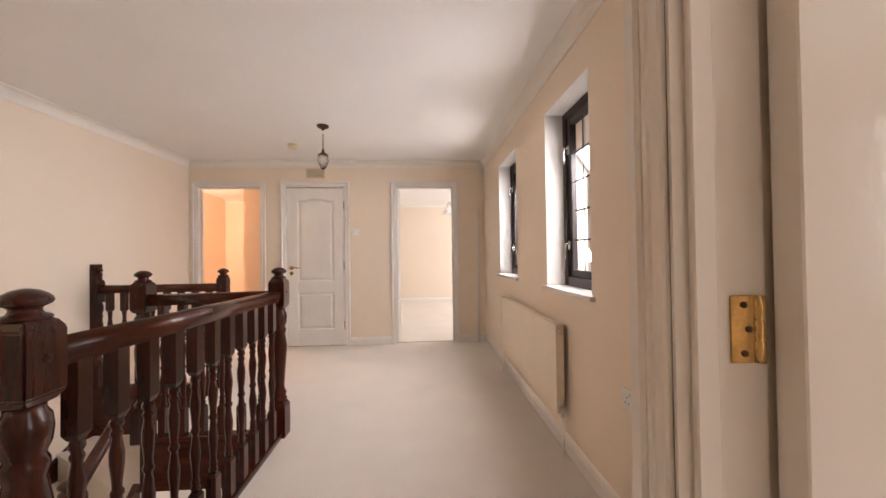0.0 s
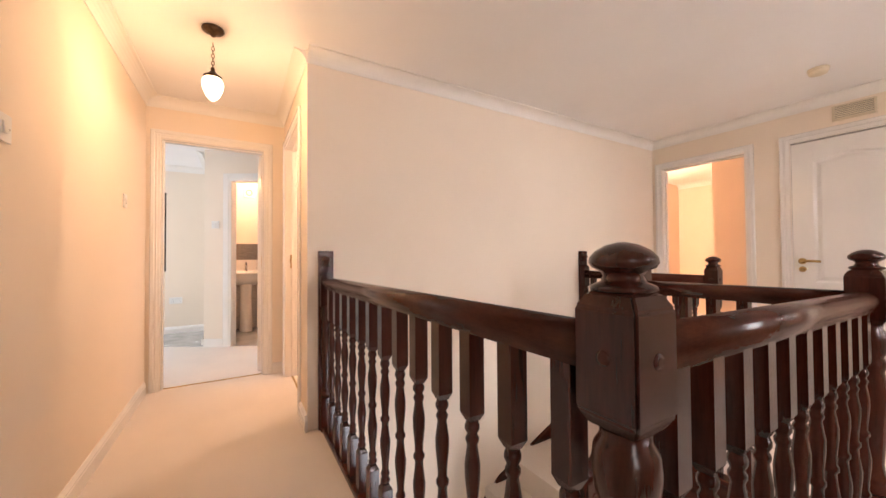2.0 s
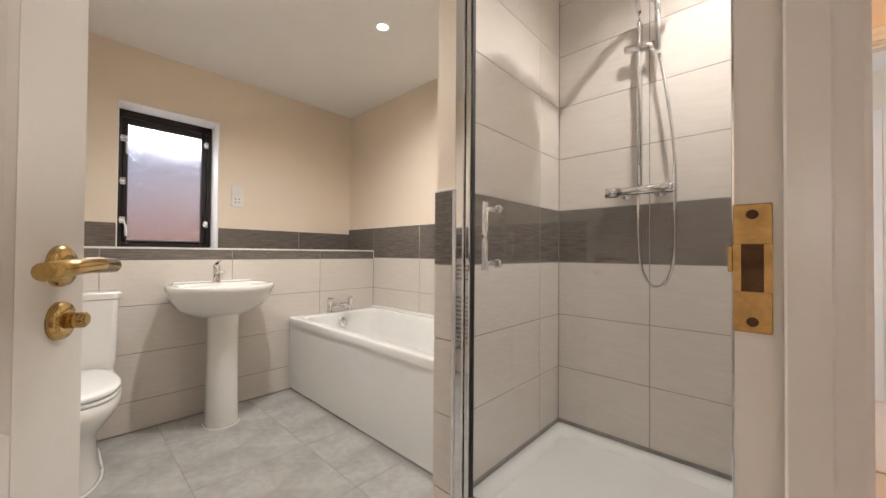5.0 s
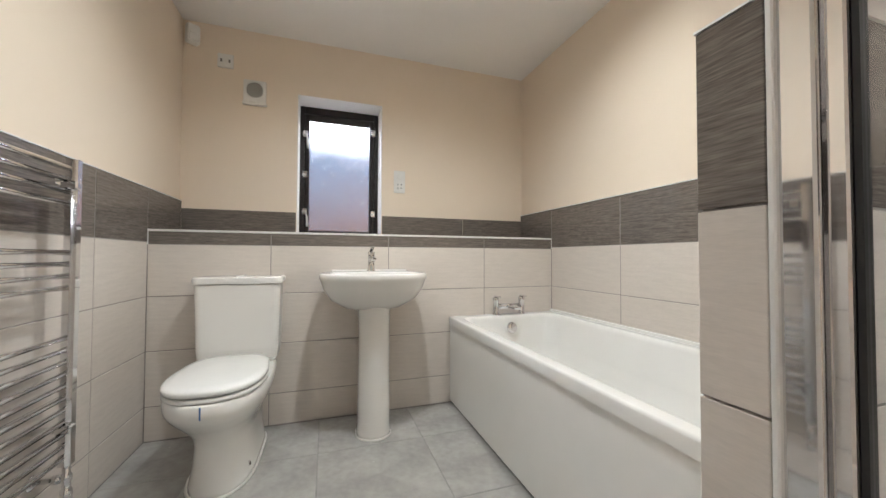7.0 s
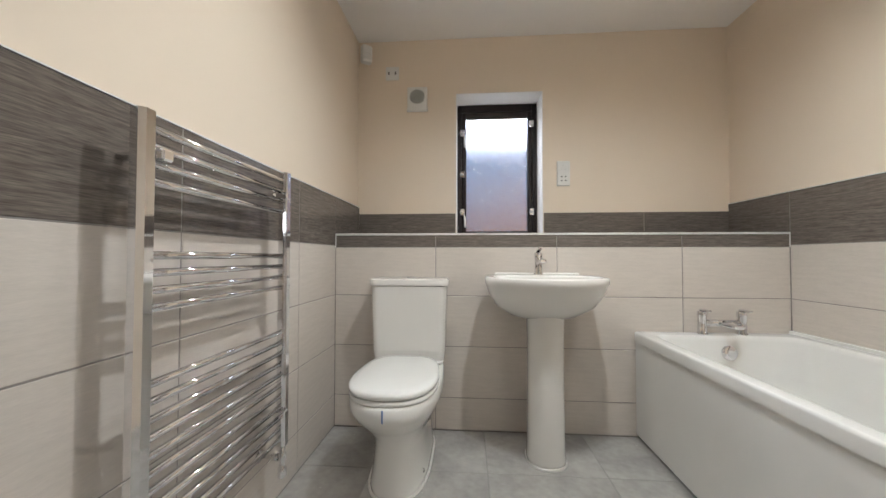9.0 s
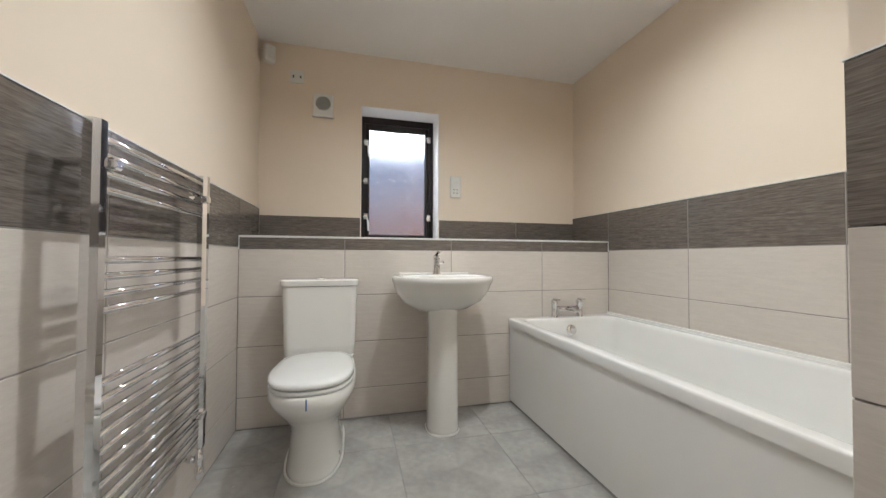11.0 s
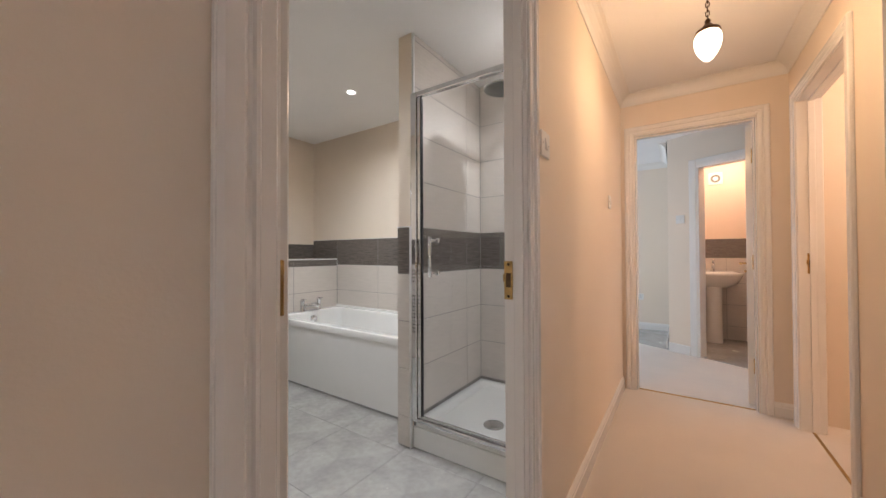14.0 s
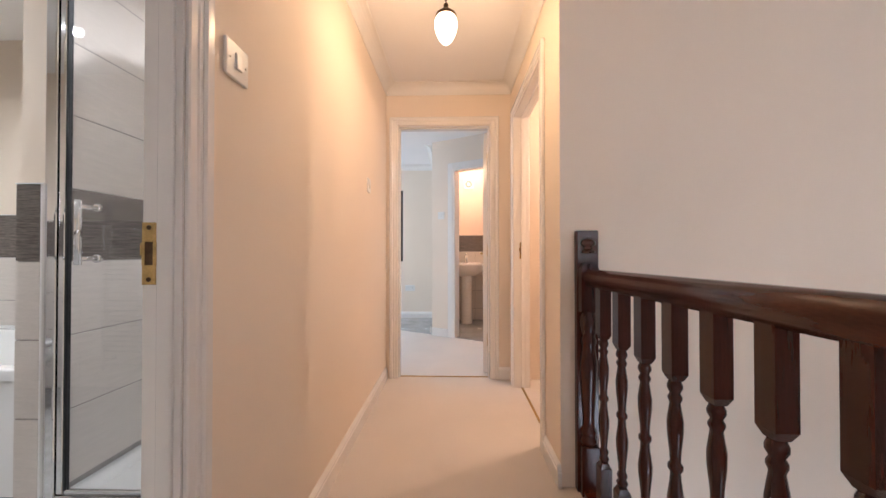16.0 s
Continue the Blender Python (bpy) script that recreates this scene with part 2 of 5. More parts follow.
def wall(name, axis, c0, c1, u0, u1, z0, z1, holes=(), material=None, label="cream painted plaster wall"):
    """A wall with a thickness c0..c1 across axis, from u0 to u1 along, with holes (a, b, low, high)."""
    bm = bmesh.new()

    def piece(a, b, lo, hi):
        if b - a > 1e-4 and hi - lo > 1e-4:
            box(bm, c0, c1, a, b, lo, hi) if axis == "x" else box(bm, a, b, c0, c1, lo, hi)
    at = u0
    for a, b, lo, hi in sorted(holes):
        piece(at, a, z0, z1)
        piece(a, b, z0, lo)
        piece(a, b, hi, z1)
        at = b
    piece(at, u1, z0, z1)
    return structure(name, bm, material or M_WALL, label, "wall")


# ---- the large structure ----
CEIL = 2.30
XW, XE, YN, YS = -2.06, 1.585, 5.275, 0.567      # landing
YC = 1.545                                      # corridor north side
XEND = -3.315                                   # corridor end
BXW, BXE, BYS, BYN = -2.652, -0.36, -2.45, 0.497   # bathroom
DOOR_H = 1.98

# floors
fl = bmesh.new()
box(fl, -3.36, XW, YS - 0.06, YC + 0.05, -0.25, 0)
box(fl, XW, -0.14, YS - 0.06, 1.665, -0.25, 0)
box(fl, -0.14, 1.13, YS - 0.06, 1.25, -0.25, 0)
box(fl, -0.14, 1.68, 1.25, 5.33, -0.25, 0)
box(fl, -0.96, -0.14, 3.10, 5.33, -0.25, 0)
box(fl, XW, -0.96, 4.02, 5.33, -0.25, 0)
structure("floor", fl, M_CARPET, "cream cut-pile carpet on the upper landing", "carpet")
structure("floor_front_bedroom", boxm(-0.5, 4.1, 5.33, 9.25, -0.25, 0), M_CARPET, "cream carpet in the front bedroom", "carpet")
structure("floor_north_room", boxm(-3.3, -0.5, 5.33, 9.45, -0.25, 0), M_CARPET, "cream carpet in the north room", "carpet")
structure("floor_main_bedroom", boxm(-6.2, -3.36, -2.2, 3.8, -0.25, 0), M_CARPET, "pale carpet in the main bedroom", "carpet")
structure("floor_side_room", boxm(-3.36, -2.1, YC + 0.05, 3.8, -0.25, 0), M_CARPET, "cream carpet in the side room", "carpet")
structure("floor_east_bedroom", boxm(1.13, 3.6, -1.2, 1.25, -0.25, 0), M_CARPET, "cream carpet in the east bedroom", "carpet")
structure("floor_hall", boxm(-3.4, 1.7, 0.4, 5.4, -2.75, -2.60), M_CARPET, "cream carpet in the lower hall", "carpet")
structure("subfloor_bath", boxm(BXW - 0.1, BXE + 0.1, BYS - 0.2, YS - 0.06, -0.25, -0.0016), M_FLOORGROUT, "grey grout bed under the bathroom tiles", "floor")

# ceilings
cl = bmesh.new()
box(cl, -6.3, 4.2, -2.9, 9.6, CEIL, CEIL + 0.2)
structure("ceiling", cl, M_CEIL, "white painted plaster ceiling", "ceiling")

# walls
D1, D2, D3 = (-1.955, -1.215), (-0.90, -0.192), (0.456, 1.175)
wall("wall_north", "y", YN, YN + 0.11, -3.4, 4.1, -0.25, CEIL, [(*D1, -0.01, DOOR_H), (*D2, -0.01, DOOR_H), (*D3, -0.01, DOOR_H)])
W1, W2, WZ = (2.455, 3.06), (3.76, 4.42), (0.91, 2.025)
ED = (0.60, 1.22)
XD = 1.075                                      # wall of the east bedroom door
wall("wall_east", "x", XE, XE + 0.28, 1.295, YN + 0.11, -0.25, CEIL, [(*W1, *WZ), (*W2, *WZ)])
wall("wall_east_door", "x", XD, XD + 0.11, YS - 0.11, 1.222, -0.25, CEIL, [(*ED, -0.01, DOOR_H)])
wall("wall_east_return", "y", 1.222, 1.295, XD + 0.0, 3.6, -0.25, CEIL)
BD = (-1.226, -0.424)
wall("wall_south", "y", BYN, YS, -3.36, XD, -0.25, CEIL, [(*BD, -0.01, DOOR_H)])
wall("wall_stairwell", "x", XW - 0.1, XW, YC, YN, -2.6, CEIL)
CND = (-3.15, -2.37)
wall("wall_corridor_north", "y", YC, YC + 0.10, XEND, XW - 0.1, -0.25, CEIL, [(*CND, -0.01, DOOR_H)])
END = (0.663, 1.381)
wall("wall_corridor_end", "x", XEND - 0.11, XEND, -2.2, 3.8, -0.25, CEIL, [(*END, -0.01, DOOR_H)])
# bathroom
BW = (-1.545, -0.998)
wall("wall_bath_south", "y", BYS - 0.28, BYS, BXW - 0.1, BXE + 0.1, -0.25, CEIL, [(*BW, 1.015, 1.943)])
wall("wall_bath_east", "x", BXE, BXE + 0.1, BYS, BYN, -0.25, CEIL)
wall("wall_bath_west", "x", BXW - 0.1, BXW, BYS, BYN, -0.25, CEIL)
wall("wall_shower_partition", "y", -0.37, -0.28, BXW, -1.71, 0, CEIL, label="cream painted stud partition beside the shower")
wall("wall_shower_lining", "x", BXW, -2.512, -0.28, BYN, 0, CEIL, label="lining behind the shower tiles")
wall("wall_pipe_boxing", "y", BYS, -2.0476, BXW, BXE, 0, 1.003, material=M_GROUT, label="boxed-in pipe ledge below the bathroom window")
# east bedroom
wall("wall_east_bedroom_south", "y", -1.2, -1.1, XD, 3.6, -0.25, CEIL)
wall("wall_east_bedroom_east", "x", 3.5, 3.6, -1.1, 1.222, -0.25, CEIL, [(-0.6, 1.0, 0.8, 2.0)])
wall("wall_east_bedroom_west", "x", XD, XD + 0.11, -1.1, YS - 0.11, -0.25, CEIL)
# front bedroom
wall("wall_front_bedroom_north", "y", 9.1, 9.25, -0.3, 4.1, -0.25, CEIL)
wall("wall_front_bedroom_west", "x", -0.4, -0.3, YN + 0.11, 9.25, -0.25, CEIL)
wall("wall_front_bedroom_east", "x", 4.0, 4.15, YN + 0.11, 9.25, -0.25, CEIL, [(6.3, 8.1, 0.9, 2.1)])
# north room
wall("wall_north_room_jut", "y", 6.09, 6.19, -1.81, -0.4, -0.25, CEIL, material=M_PEACH)
wall("wall_north_room_side", "x", -1.81, -1.71, 6.19, 9.3, -0.25, CEIL, material=M_PEACH)
wall("wall_north_room_west", "x", -3.3, -3.2, YN + 0.11, 9.3, -0.25, CEIL, material=M_PEACH)
wall("wall_north_room_north", "y", 8.2, 8.3, -3.2, -1.81, -0.25, CEIL, material=M_PEACH)
# side room
wall("wall_side_room_north", "y", 3.7, 3.8, XEND, XW - 0.1, -0.25, CEIL, material=M_PEACH)
# main bedroom and its ensuite
wall("wall_bedroom_west", "x", -6.0, -5.85, -2.2, 0.83, -0.25, CEIL, [(-0.8, 0.34, 0.85, 1.93)])
wall("wall_bedroom_south", "y", -2.2, -2.05, -6.0, XEND, -0.25, CEIL, [(-5.7, -4.1, 0.8, 2.0)])
wall("wall_ensuite_south", "y", 0.845, 0.92, -6.0, -4.76, -0.25, CEIL)
wall("wall_ensuite_back", "x", -5.82, -5.72, 0.92, 1.67, -0.25, CEIL, material=M_PEACH)
wall("wall_ensuite_north", "y", 1.67, 1.77, -5.72, -4.1, -0.25, CEIL, [(-5.62, -5.06, 1.0, 1.95)], material=M_PEACH)
wall("wall_bedroom_north", "y", 3.7, 3.8, -6.0, XEND - 0.11, -0.25, CEIL)
ang = thing("wall_ensuite_angled", "white angled plaster wall with the ensuite doorway", "wall", kind="structure")
ANG = pose(-4.76, 0.845, 0, 0, 0, 61.0)
bm = bmesh.new()
box(bm, 0, 0.29, 0.0, 0.09, 0, CEIL)
box(bm, 0.29, 1.06, 0.0, 0.09, 1.95, CEIL)
box(bm, 1.06, 1.6, 0.0, 0.09, 0, CEIL)
part("panel", bm, M_WALL, ang, at=ANG)
structure("floor_ensuite", turned(boxm(-1.3, 1.6, 0.02, 1.3, -0.05, 0.004), ANG), M_FLOORTILE, "grey tiled ensuite floor", "floor")
# stairwell below the landing
wall("wall_hall_south", "y", 0.4, 0.5, -2.16, 1.7, -2.6, -0.25)
# the hole is made for the added hall lamp, out of view
wall("wall_hall_east", "x", 1.6, 1.7, 0.5, 5.4, -2.6, -0.25, [(2.2, 3.6, -1.75, -0.35)])
wall("wall_hall_north", "y", 5.3, 5.4, -2.16, 1.6, -2.6, -0.25)

# ground outside
structure("ground", boxm(-400, 400, -400, 400, -3.0, -2.8), M_GRASS, "mown green lawn around the house", "ground")

# coving, skirting
def cove(name, a, b, axis, c, side, z=CEIL, size=0.075):
    """Concave coving along axis from a to b, against the wall at c; side +1 when the room lies on the greater side."""
    pts = [(c, z), (c, z - size), (c + side * 0.006, z - size)]
    for k in range(1, 6):
        t = k / 6 * math.pi / 2
        pts.append((c + side * (size - (size - 0.006) * math.cos(t)), z - size + (size - 0.006) * math.sin(t)))
    pts += [(c + side * size, z - 0.006), (c + side * size, z)]
    bm = bmesh.new()
    extrude(bm, [(u, v - 0.001) for u, v in pts], a, b, axis)
    structure(name, bm, M_COVE, "white concave plaster coving", "coving")


def skirt(name, a, b, axis, c, side, h=0.095, th=0.016):
    pts = [(c, 0), (c + side * th, 0), (c + side * th, h * 0.68), (c + side * th * 0.75, h * 0.74), (c + side * th * 0.8, h * 0.80),
           (c + side * th * 0.45, h * 0.93), (c + side * 0.003, h), (c, h)]
    bm = bmesh.new()
    extrude(bm, pts, a, b, axis)
    structure(name, bm, M_GLOSS, "white gloss moulded skirting board", "skirting board")


cove("coving_landing_east", 1.295, YN, "y", XE, -1)
cove("coving_landing_north", XW, XE, "x", YN, -1)
cove("coving_landing_west", YC, YN, "y", XW, 1)
cove("coving_landing_south", XEND, XD, "x", YS, 1)
cove("coving_corridor_north", XEND, XW, "x", YC, -1)
cove("coving_corridor_end", YS, YC, "y", XEND, 1)
cove("coving_front_bedroom", -0.3, 4.0, "x", 9.1, -1)
cove("coving_north_room", -3.2, -1.81, "x", 8.2, -1)
cove("coving_bedroom_west", -2.05, 0.83, "y", -5.85, 1)
cove("coving_bedroom_ensuite", -5.85, -4.84, "x", 0.83, -1)

AW = 0.070
skirt("baseboard_north", D2[1] + AW, D3[0] - AW, "x", YN, -1)
skirt("baseboard_north_b", D3[1] + AW, XE, "x", YN, -1)
skirt("baseboard_north_c", D1[1] + AW, D2[0] - AW, "x", YN, -1)
skirt("baseboard_east", 1.311, YN - 0.016, "y", XE, -1)
skirt("baseboard_east_return", XD, XE, "x", 1.295, 1)
skirt("baseboard_south", XEND + 0.018, BD[0] - AW, "x", YS, 1)
skirt("baseboard_south_b", BD[1] + AW, XD, "x", YS, 1)
skirt("baseboard_corridor_north", CND[1] + AW, XW, "x", YC, -1)
skirt("baseboard_corridor_end", END[1] + AW, YC, "y", XEND, 1)
skirt("baseboard_stair_end", YC - 0.016, YC + 0.0, "y", XW, 1)
skirt("baseboard_front_bedroom", -0.3, 4.0, "x", 9.1, -1)
skirt("baseboard_bedroom_west", -2.05, 0.83, "y", -5.85, 1)
skirt("baseboard_bedroom_ensuite", -5.85, -4.84, "x", 0.83, -1)
skirt("baseboard_side_room", XEND, XW - 0.1, "x", 3.7, -1)
structure("baseboard_angled", turned(boxm(0, 0.22, -0.016, 0, 0, 0.095, bevel=0.004), ANG), M_GLOSS, "white gloss skirting board", "skirting board")


# door linings with architraves
def doorway(name, axis, a, b, c0, c1, h=DOOR_H, faces=(True, True), stop=None, hinge_stop=0.010, label="white gloss moulded door frame"):
    """Lining and architraves of an opening a..b along the wall, whose faces lie at c0 < c1 across it."""
    d = thing(name, label, "door frame", kind="structure")

    def bx(bm, u0, u1, v0, v1, z0, z1, bev=0.0):
        box(bm, v0, v1, u0, u1, z0, z1, bev) if axis == "x" else box(bm, u0, u1, v0, v1, z0, z1, bev)
    e = 0.003
    for nm, u0, u1, z0, z1 in (("jamb", a - 0.002, a + 0.003, 0, h), ("jamb", b - 0.003, b + 0.002, 0, h), ("head", a, b, h - 0.003, h + 0.002)):
        bm = bmesh.new()
        bx(bm, u0, u1, c0 - e, c1 + e, z0, z1)
        part(nm, bm, M_GLOSS, d)
    s0, s1 = stop or ((c1 - c0) / 2 - 0.004, (c1 - c0) / 2 + 0.026)
    for u0, u1, z0, z1 in ((a + 0.003, a + 0.013, 0, h - 0.013), (b - 0.003 - hinge_stop, b - 0.003, 0, h - 0.013), (a, b, h - 0.013, h - 0.003)):
        bm = bmesh.new()
        bx(bm, u0, u1, c0 + s0, c0 + s1, z0, z1, 0.002)
        part("door_stop", bm, M_GLOSS, d)
    for on, c, s in ((faces[0], c0, -1), (faces[1], c1, 1)):
        if not on:
            continue
        for u0, u1, z0, z1 in ((a - AW, a - 0.004, 0, h + AW), (b + 0.004, b + AW, 0, h + AW), (a - 0.004, b + 0.004, h + 0.004, h + AW)):
            bm = bmesh.new()
            bx(bm, u0, u1, *sorted((c, c + s * 0.012)), z0, z1, 0.003)
            inset = 0.010
            if z0 == 0 and u1 - u0 < 0.2:
                if u0 < a:
                    bx(bm, u0 + 0.001, u0 + 0.030, *sorted((c, c + s * 0.019)), z0, z1 - 0.001, 0.005)
                    bx(bm, u0 + 0.036, u0 + 0.046, *sorted((c, c + s * 0.015)), z0, z1 - 0.036, 0.003)
                else:
                    bx(bm, u1 - 0.030, u1 - 0.001, *sorted((c, c + s * 0.019)), z0, z1 - 0.001, 0.005)
                    bx(bm, u1 - 0.046, u1 - 0.036, *sorted((c, c + s * 0.015)), z0, z1 - 0.036, 0.003)
            else:
                bx(bm, u0 - 0.05, u1 + 0.05, *sorted((c, c + s * 0.0185)), z1 - 0.030, z1 - 0.001, 0.005)
                bx(bm, u0 - 0.02, u1 + 0.02, *sorted((c, c + s * 0.015)), z1 - 0.046, z1 - 0.036, 0.003)
            part("architrave", bm, M_GLOSS, d)
    return d


doorway("door_frame_north_room", "y", *D1, YN, YN + 0.11)
doorway("door_frame_cupboard", "y", *D2, YN, YN + 0.11)
doorway("door_frame_front_bedroom", "y", *D3, YN, YN + 0.11)
bath_frame = doorway("door_frame_bathroom", "y", *BD, BYN, YS, faces=(False, True), hinge_stop=0.003)
doorway("door_frame_side_room", "y", *CND, YC, YC + 0.10)
doorway("door_frame_main_bedroom", "x", *END, XEND - 0.11, XEND)
doorway("door_frame_east_bedroom", "x", *ED, XD, XD + 0.11, stop=(0.015, 0.045))


# ---- doors ----
def arch_outline(x0, x1, z0, z1, rise):
    """A panel outline with a cambered head."""
    pts = [(x0, z0), (x1, z0)]
    n = 12
    for k in range(n + 1):
        t = k / n
        x = x1 + (x0 - x1) * t
        pts.append((x, z1 - rise + rise * (0.5 - 0.5 * math.cos(2 * math.pi * t))))
    return pts


def shrunk(pts, d):
    cx = sum(p[0] for p in pts) / len(pts)
    x0, x1 = min(p[0] for p in pts), max(p[0] for p in pts)
    z0, z1 = min(p[1] for p in pts), max(p[1] for p in pts)
    return [(x0 + d + (p[0] - x0) * (x1 - x0 - 2 * d) / (x1 - x0), z0 + d + (p[1] - z0) * (z1 - z0 - 2 * d) / (z1 - z0)) for p in pts]


def lever(parent, x, z, y, s, flip, label="polished brass lever handle"):
    """Round rose, lever and thumb-turn on the face at y, pointing to s along y; flip sets the lever's direction along x."""
    def rose(zz, r):
        bm = bmesh.new()
        lathe(bm, [(r, 0), (r, 0.004), (r * 0.92, 0.008), (r * 0.55, 0.010), (r * 0.5, 0.010)], 24)
        return turned(bm, pose(x, y, zz, -90 * s, 0, 0))
    h = part("handle", rose(z, 0.026), M_BRASS, parent, label)
    bm = bmesh.new()
    tube(bm, [(x, y, z), (x, y + s * 0.045, z)], 0.009, 12)
    part("spindle", bm, M_BRASS, h)
    bm = bmesh.new()
    tube(bm, [(x - flip * 0.012, y + s * 0.048, z), (x + flip * 0.03, y + s * 0.05, z + 0.003), (x + flip * 0.075, y + s * 0.05, z + 0.001),
              (x + flip * 0.118, y + s * 0.046, z - 0.002)], 0.0095, 12)
    part("lever", bm, M_BRASS, h)
    bm = rose(z - 0.068, 0.024)
    t = part("thumb_turn_rose", bm, M_BRASS, parent, "round brass privacy turn rose")
    bm = bmesh.new()
    lathe(bm, [(0.010, 0), (0.010, 0.018), (0.007, 0.021)], 16)
    part("thumb_turn", turned(bm, pose(x, y + s * 0.008, z - 0.068, -90 * s, 0, 0)), M_BRASS, t)


def hinge(parent, at, size=0.1):
    """A butt hinge: knuckle and one leaf with screws; x across the leaf, y off its face."""
    bm = bmesh.new()
    lathe(bm, [(0.007, -size / 2), (0.007, -0.012), (0.006, -0.011), (0.006, -0.010), (0.007, -0.009), (0.007, 0.013), (0.006, 0.014), (0.006, 0.015), (0.007, 0.016), (0.007, size / 2)], 14)
    k = part("hinge", turned(bm, at), M_BRASS, parent, "worn brass butt hinge")
    bm = bmesh.new()
    box(bm, -0.036, -0.004, -0.002, 0.0015, -size / 2, size / 2, 0.001)
    part("hinge_leaf", turned(bm, at), M_BRASS, k)
    for i, dz in enumerate((-0.36 * size, 0.0, 0.36 * size)):
        bm = bmesh.new()
        lathe(bm, [(0.0045, 0), (0.004, 0.0015), (0.001, 0.0018)], 10)
        part("screw", turned(bm, at @ pose(-0.02 + 0.006 * (i % 2), 0.0015, dz, -90, 0, 0)), M_BRONZE, k)
    return k


def door_leaf(name, m, w, label, handle=True, sides=(-1, 1), h=1.965, th=0.038):
    """A two-panel door, hinge line at x = 0, running along +x, centred in y."""
    d = thing(name, label, "door", m)
    st, top, bot = 0.128, 0.125, 0.20
    lz = 0.665
    bm = bmesh.new()
    box(bm, 0, st, -th / 2, th / 2, 0.006, h, 0.002)
    part("stile", bm, M_GLOSS, d)
    bm = bmesh.new()
    box(bm, w - st, w, -th / 2, th / 2, 0.006, h, 0.002)
    part("stile", bm, M_GLOSS, d)
    for z0, z1 in ((0.006, bot), (lz, lz + 0.135), (h - top, h)):
        part("rail", boxm(st, w - st, -th / 2, th / 2, z0, z1), M_GLOSS, d)
    for z0, z1, rise in ((bot, lz, 0.0), (lz + 0.135, h - top, 0.032)):
        bm = bmesh.new()
        outer = arch_outline(st, w - st, z0, z1, rise)
        for s in (-1, 1):
            prof = ((0.0, 0.0), (0.008, -0.004), (0.016, -0.010), (0.026, -0.010), (0.048, -0.003))
            rings = [[(p[0], s * (th / 2 + dep), p[1]) for p in shrunk(outer, ins)] for ins, dep in prof]
            loft(bm, rings, cap=False, smooth=False)
            bm.faces.new([bm.verts.new(p) for p in rings[-1]])
        if rise:
            # the spandrel above the cambered head
            for s in (-1, 1):
                head = [(p[0], s * th / 2, p[1]) for p in outer[2:]]
                top_l = [(p[0], s * th / 2, z1) for p in outer[2:]]
                loft(bm, [head, top_l], close=False, cap=False, smooth=False)
        part("panel", bm, M_GLOSS, d)
    if handle:
        for s in sides:
            lever(d, w - 0.055, 0.975, s * th / 2, s, -1)
    return d


cup = door_leaf("cupboard_door", pose(D2[1] - 0.004, YN + 0.022, 0, 0, 0, 180), D2[1] - D2[0] - 0.008,
                "closed white two-panel door with a brass lever handle", sides=(1,))
for hz in (0.25, 1.0, 1.75):
    hinge(cup, pose(0.0, 0.019, hz))
bath_door = door_leaf("bathroom_door", pose(-0.460, 0.499, 0, 0, 0, 180 + 64.5), 0.760,
                      "white gloss two-panel bathroom door standing open")
for hz in (0.25, 1.022, 1.75):
    hinge(bath_door, pose(-0.001, 0.023, hz, 0, 0, 90), 0.076)
door_leaf("east_bedroom_door", pose(XD + 0.12, ED[1] - 0.024, 0, 0, 0, -2), 0.62, "white gloss two-panel bedroom door standing wide open")
ehinge = thing("east_door_hinges", "worn brass butt hinges on the bedroom door jamb", "hinge")
for hz in (0.25, 1.03, 1.75):
    hinge(ehinge, pose(XD + 0.102, ED[1] - 0.0045, hz, 180, 0, 0), 0.082)
d3leaf = door_leaf("front_bedroom_door", pose(D3[0] + 0.022, YN + 0.13, 0, 0, 0, 118), 0.715, "white two-panel bedroom door folded back into the room")
mleaf = door_leaf("main_bedroom_door", pose(XEND - 0.13, END[1] - 0.022, 0, 0, 0, 172), 0.70, "white two-panel bedroom door standing wide open")
mh = thing("main_bedroom_hinges", "brass butt hinges on the bedroom door jamb", "hinge")
for hz in (0.28, 1.0, 1.74):
    hinge(mh, pose(XEND - 0.105, END[1] - 0.006, hz, 0, 0, 180))


def strike(name, m, label="brass strike plate set in the door jamb"):
    """Plate in the xz plane facing +y."""
    d = thing(name, label, "strike plate", m)
    bm = bmesh.new()
    box(bm, -0.014, 0.014, 0, 0.002, -0.060, -0.022, 0.0008)
    box(bm, -0.014, 0.014, 0, 0.002, 0.022, 0.060, 0.0008)
    box(bm, -0.014, -0.008, 0, 0.002, -0.0225, 0.0225)
    box(bm, 0.008, 0.014, 0, 0.002, -0.0225, 0.0225)
    box(bm, 0.014, 0.018, 0, 0.002, -0.004, 0.020, 0.0008)
    part("plate", bm, M_BRASS, d)
    part("keep", boxm(-0.008, 0.008, 0.0, 0.001, -0.022, 0.022), M_BRONZE, d)
    for dz in (-0.05, 0.05):
        bm = bmesh.new()
        lathe(bm, [(0.005, 0), (0.004, 0.002)], 10)
        part("screw", turned(bm, pose(0, 0.0015, dz, -90, 0, 0)), M_BRONZE, d)
    return d


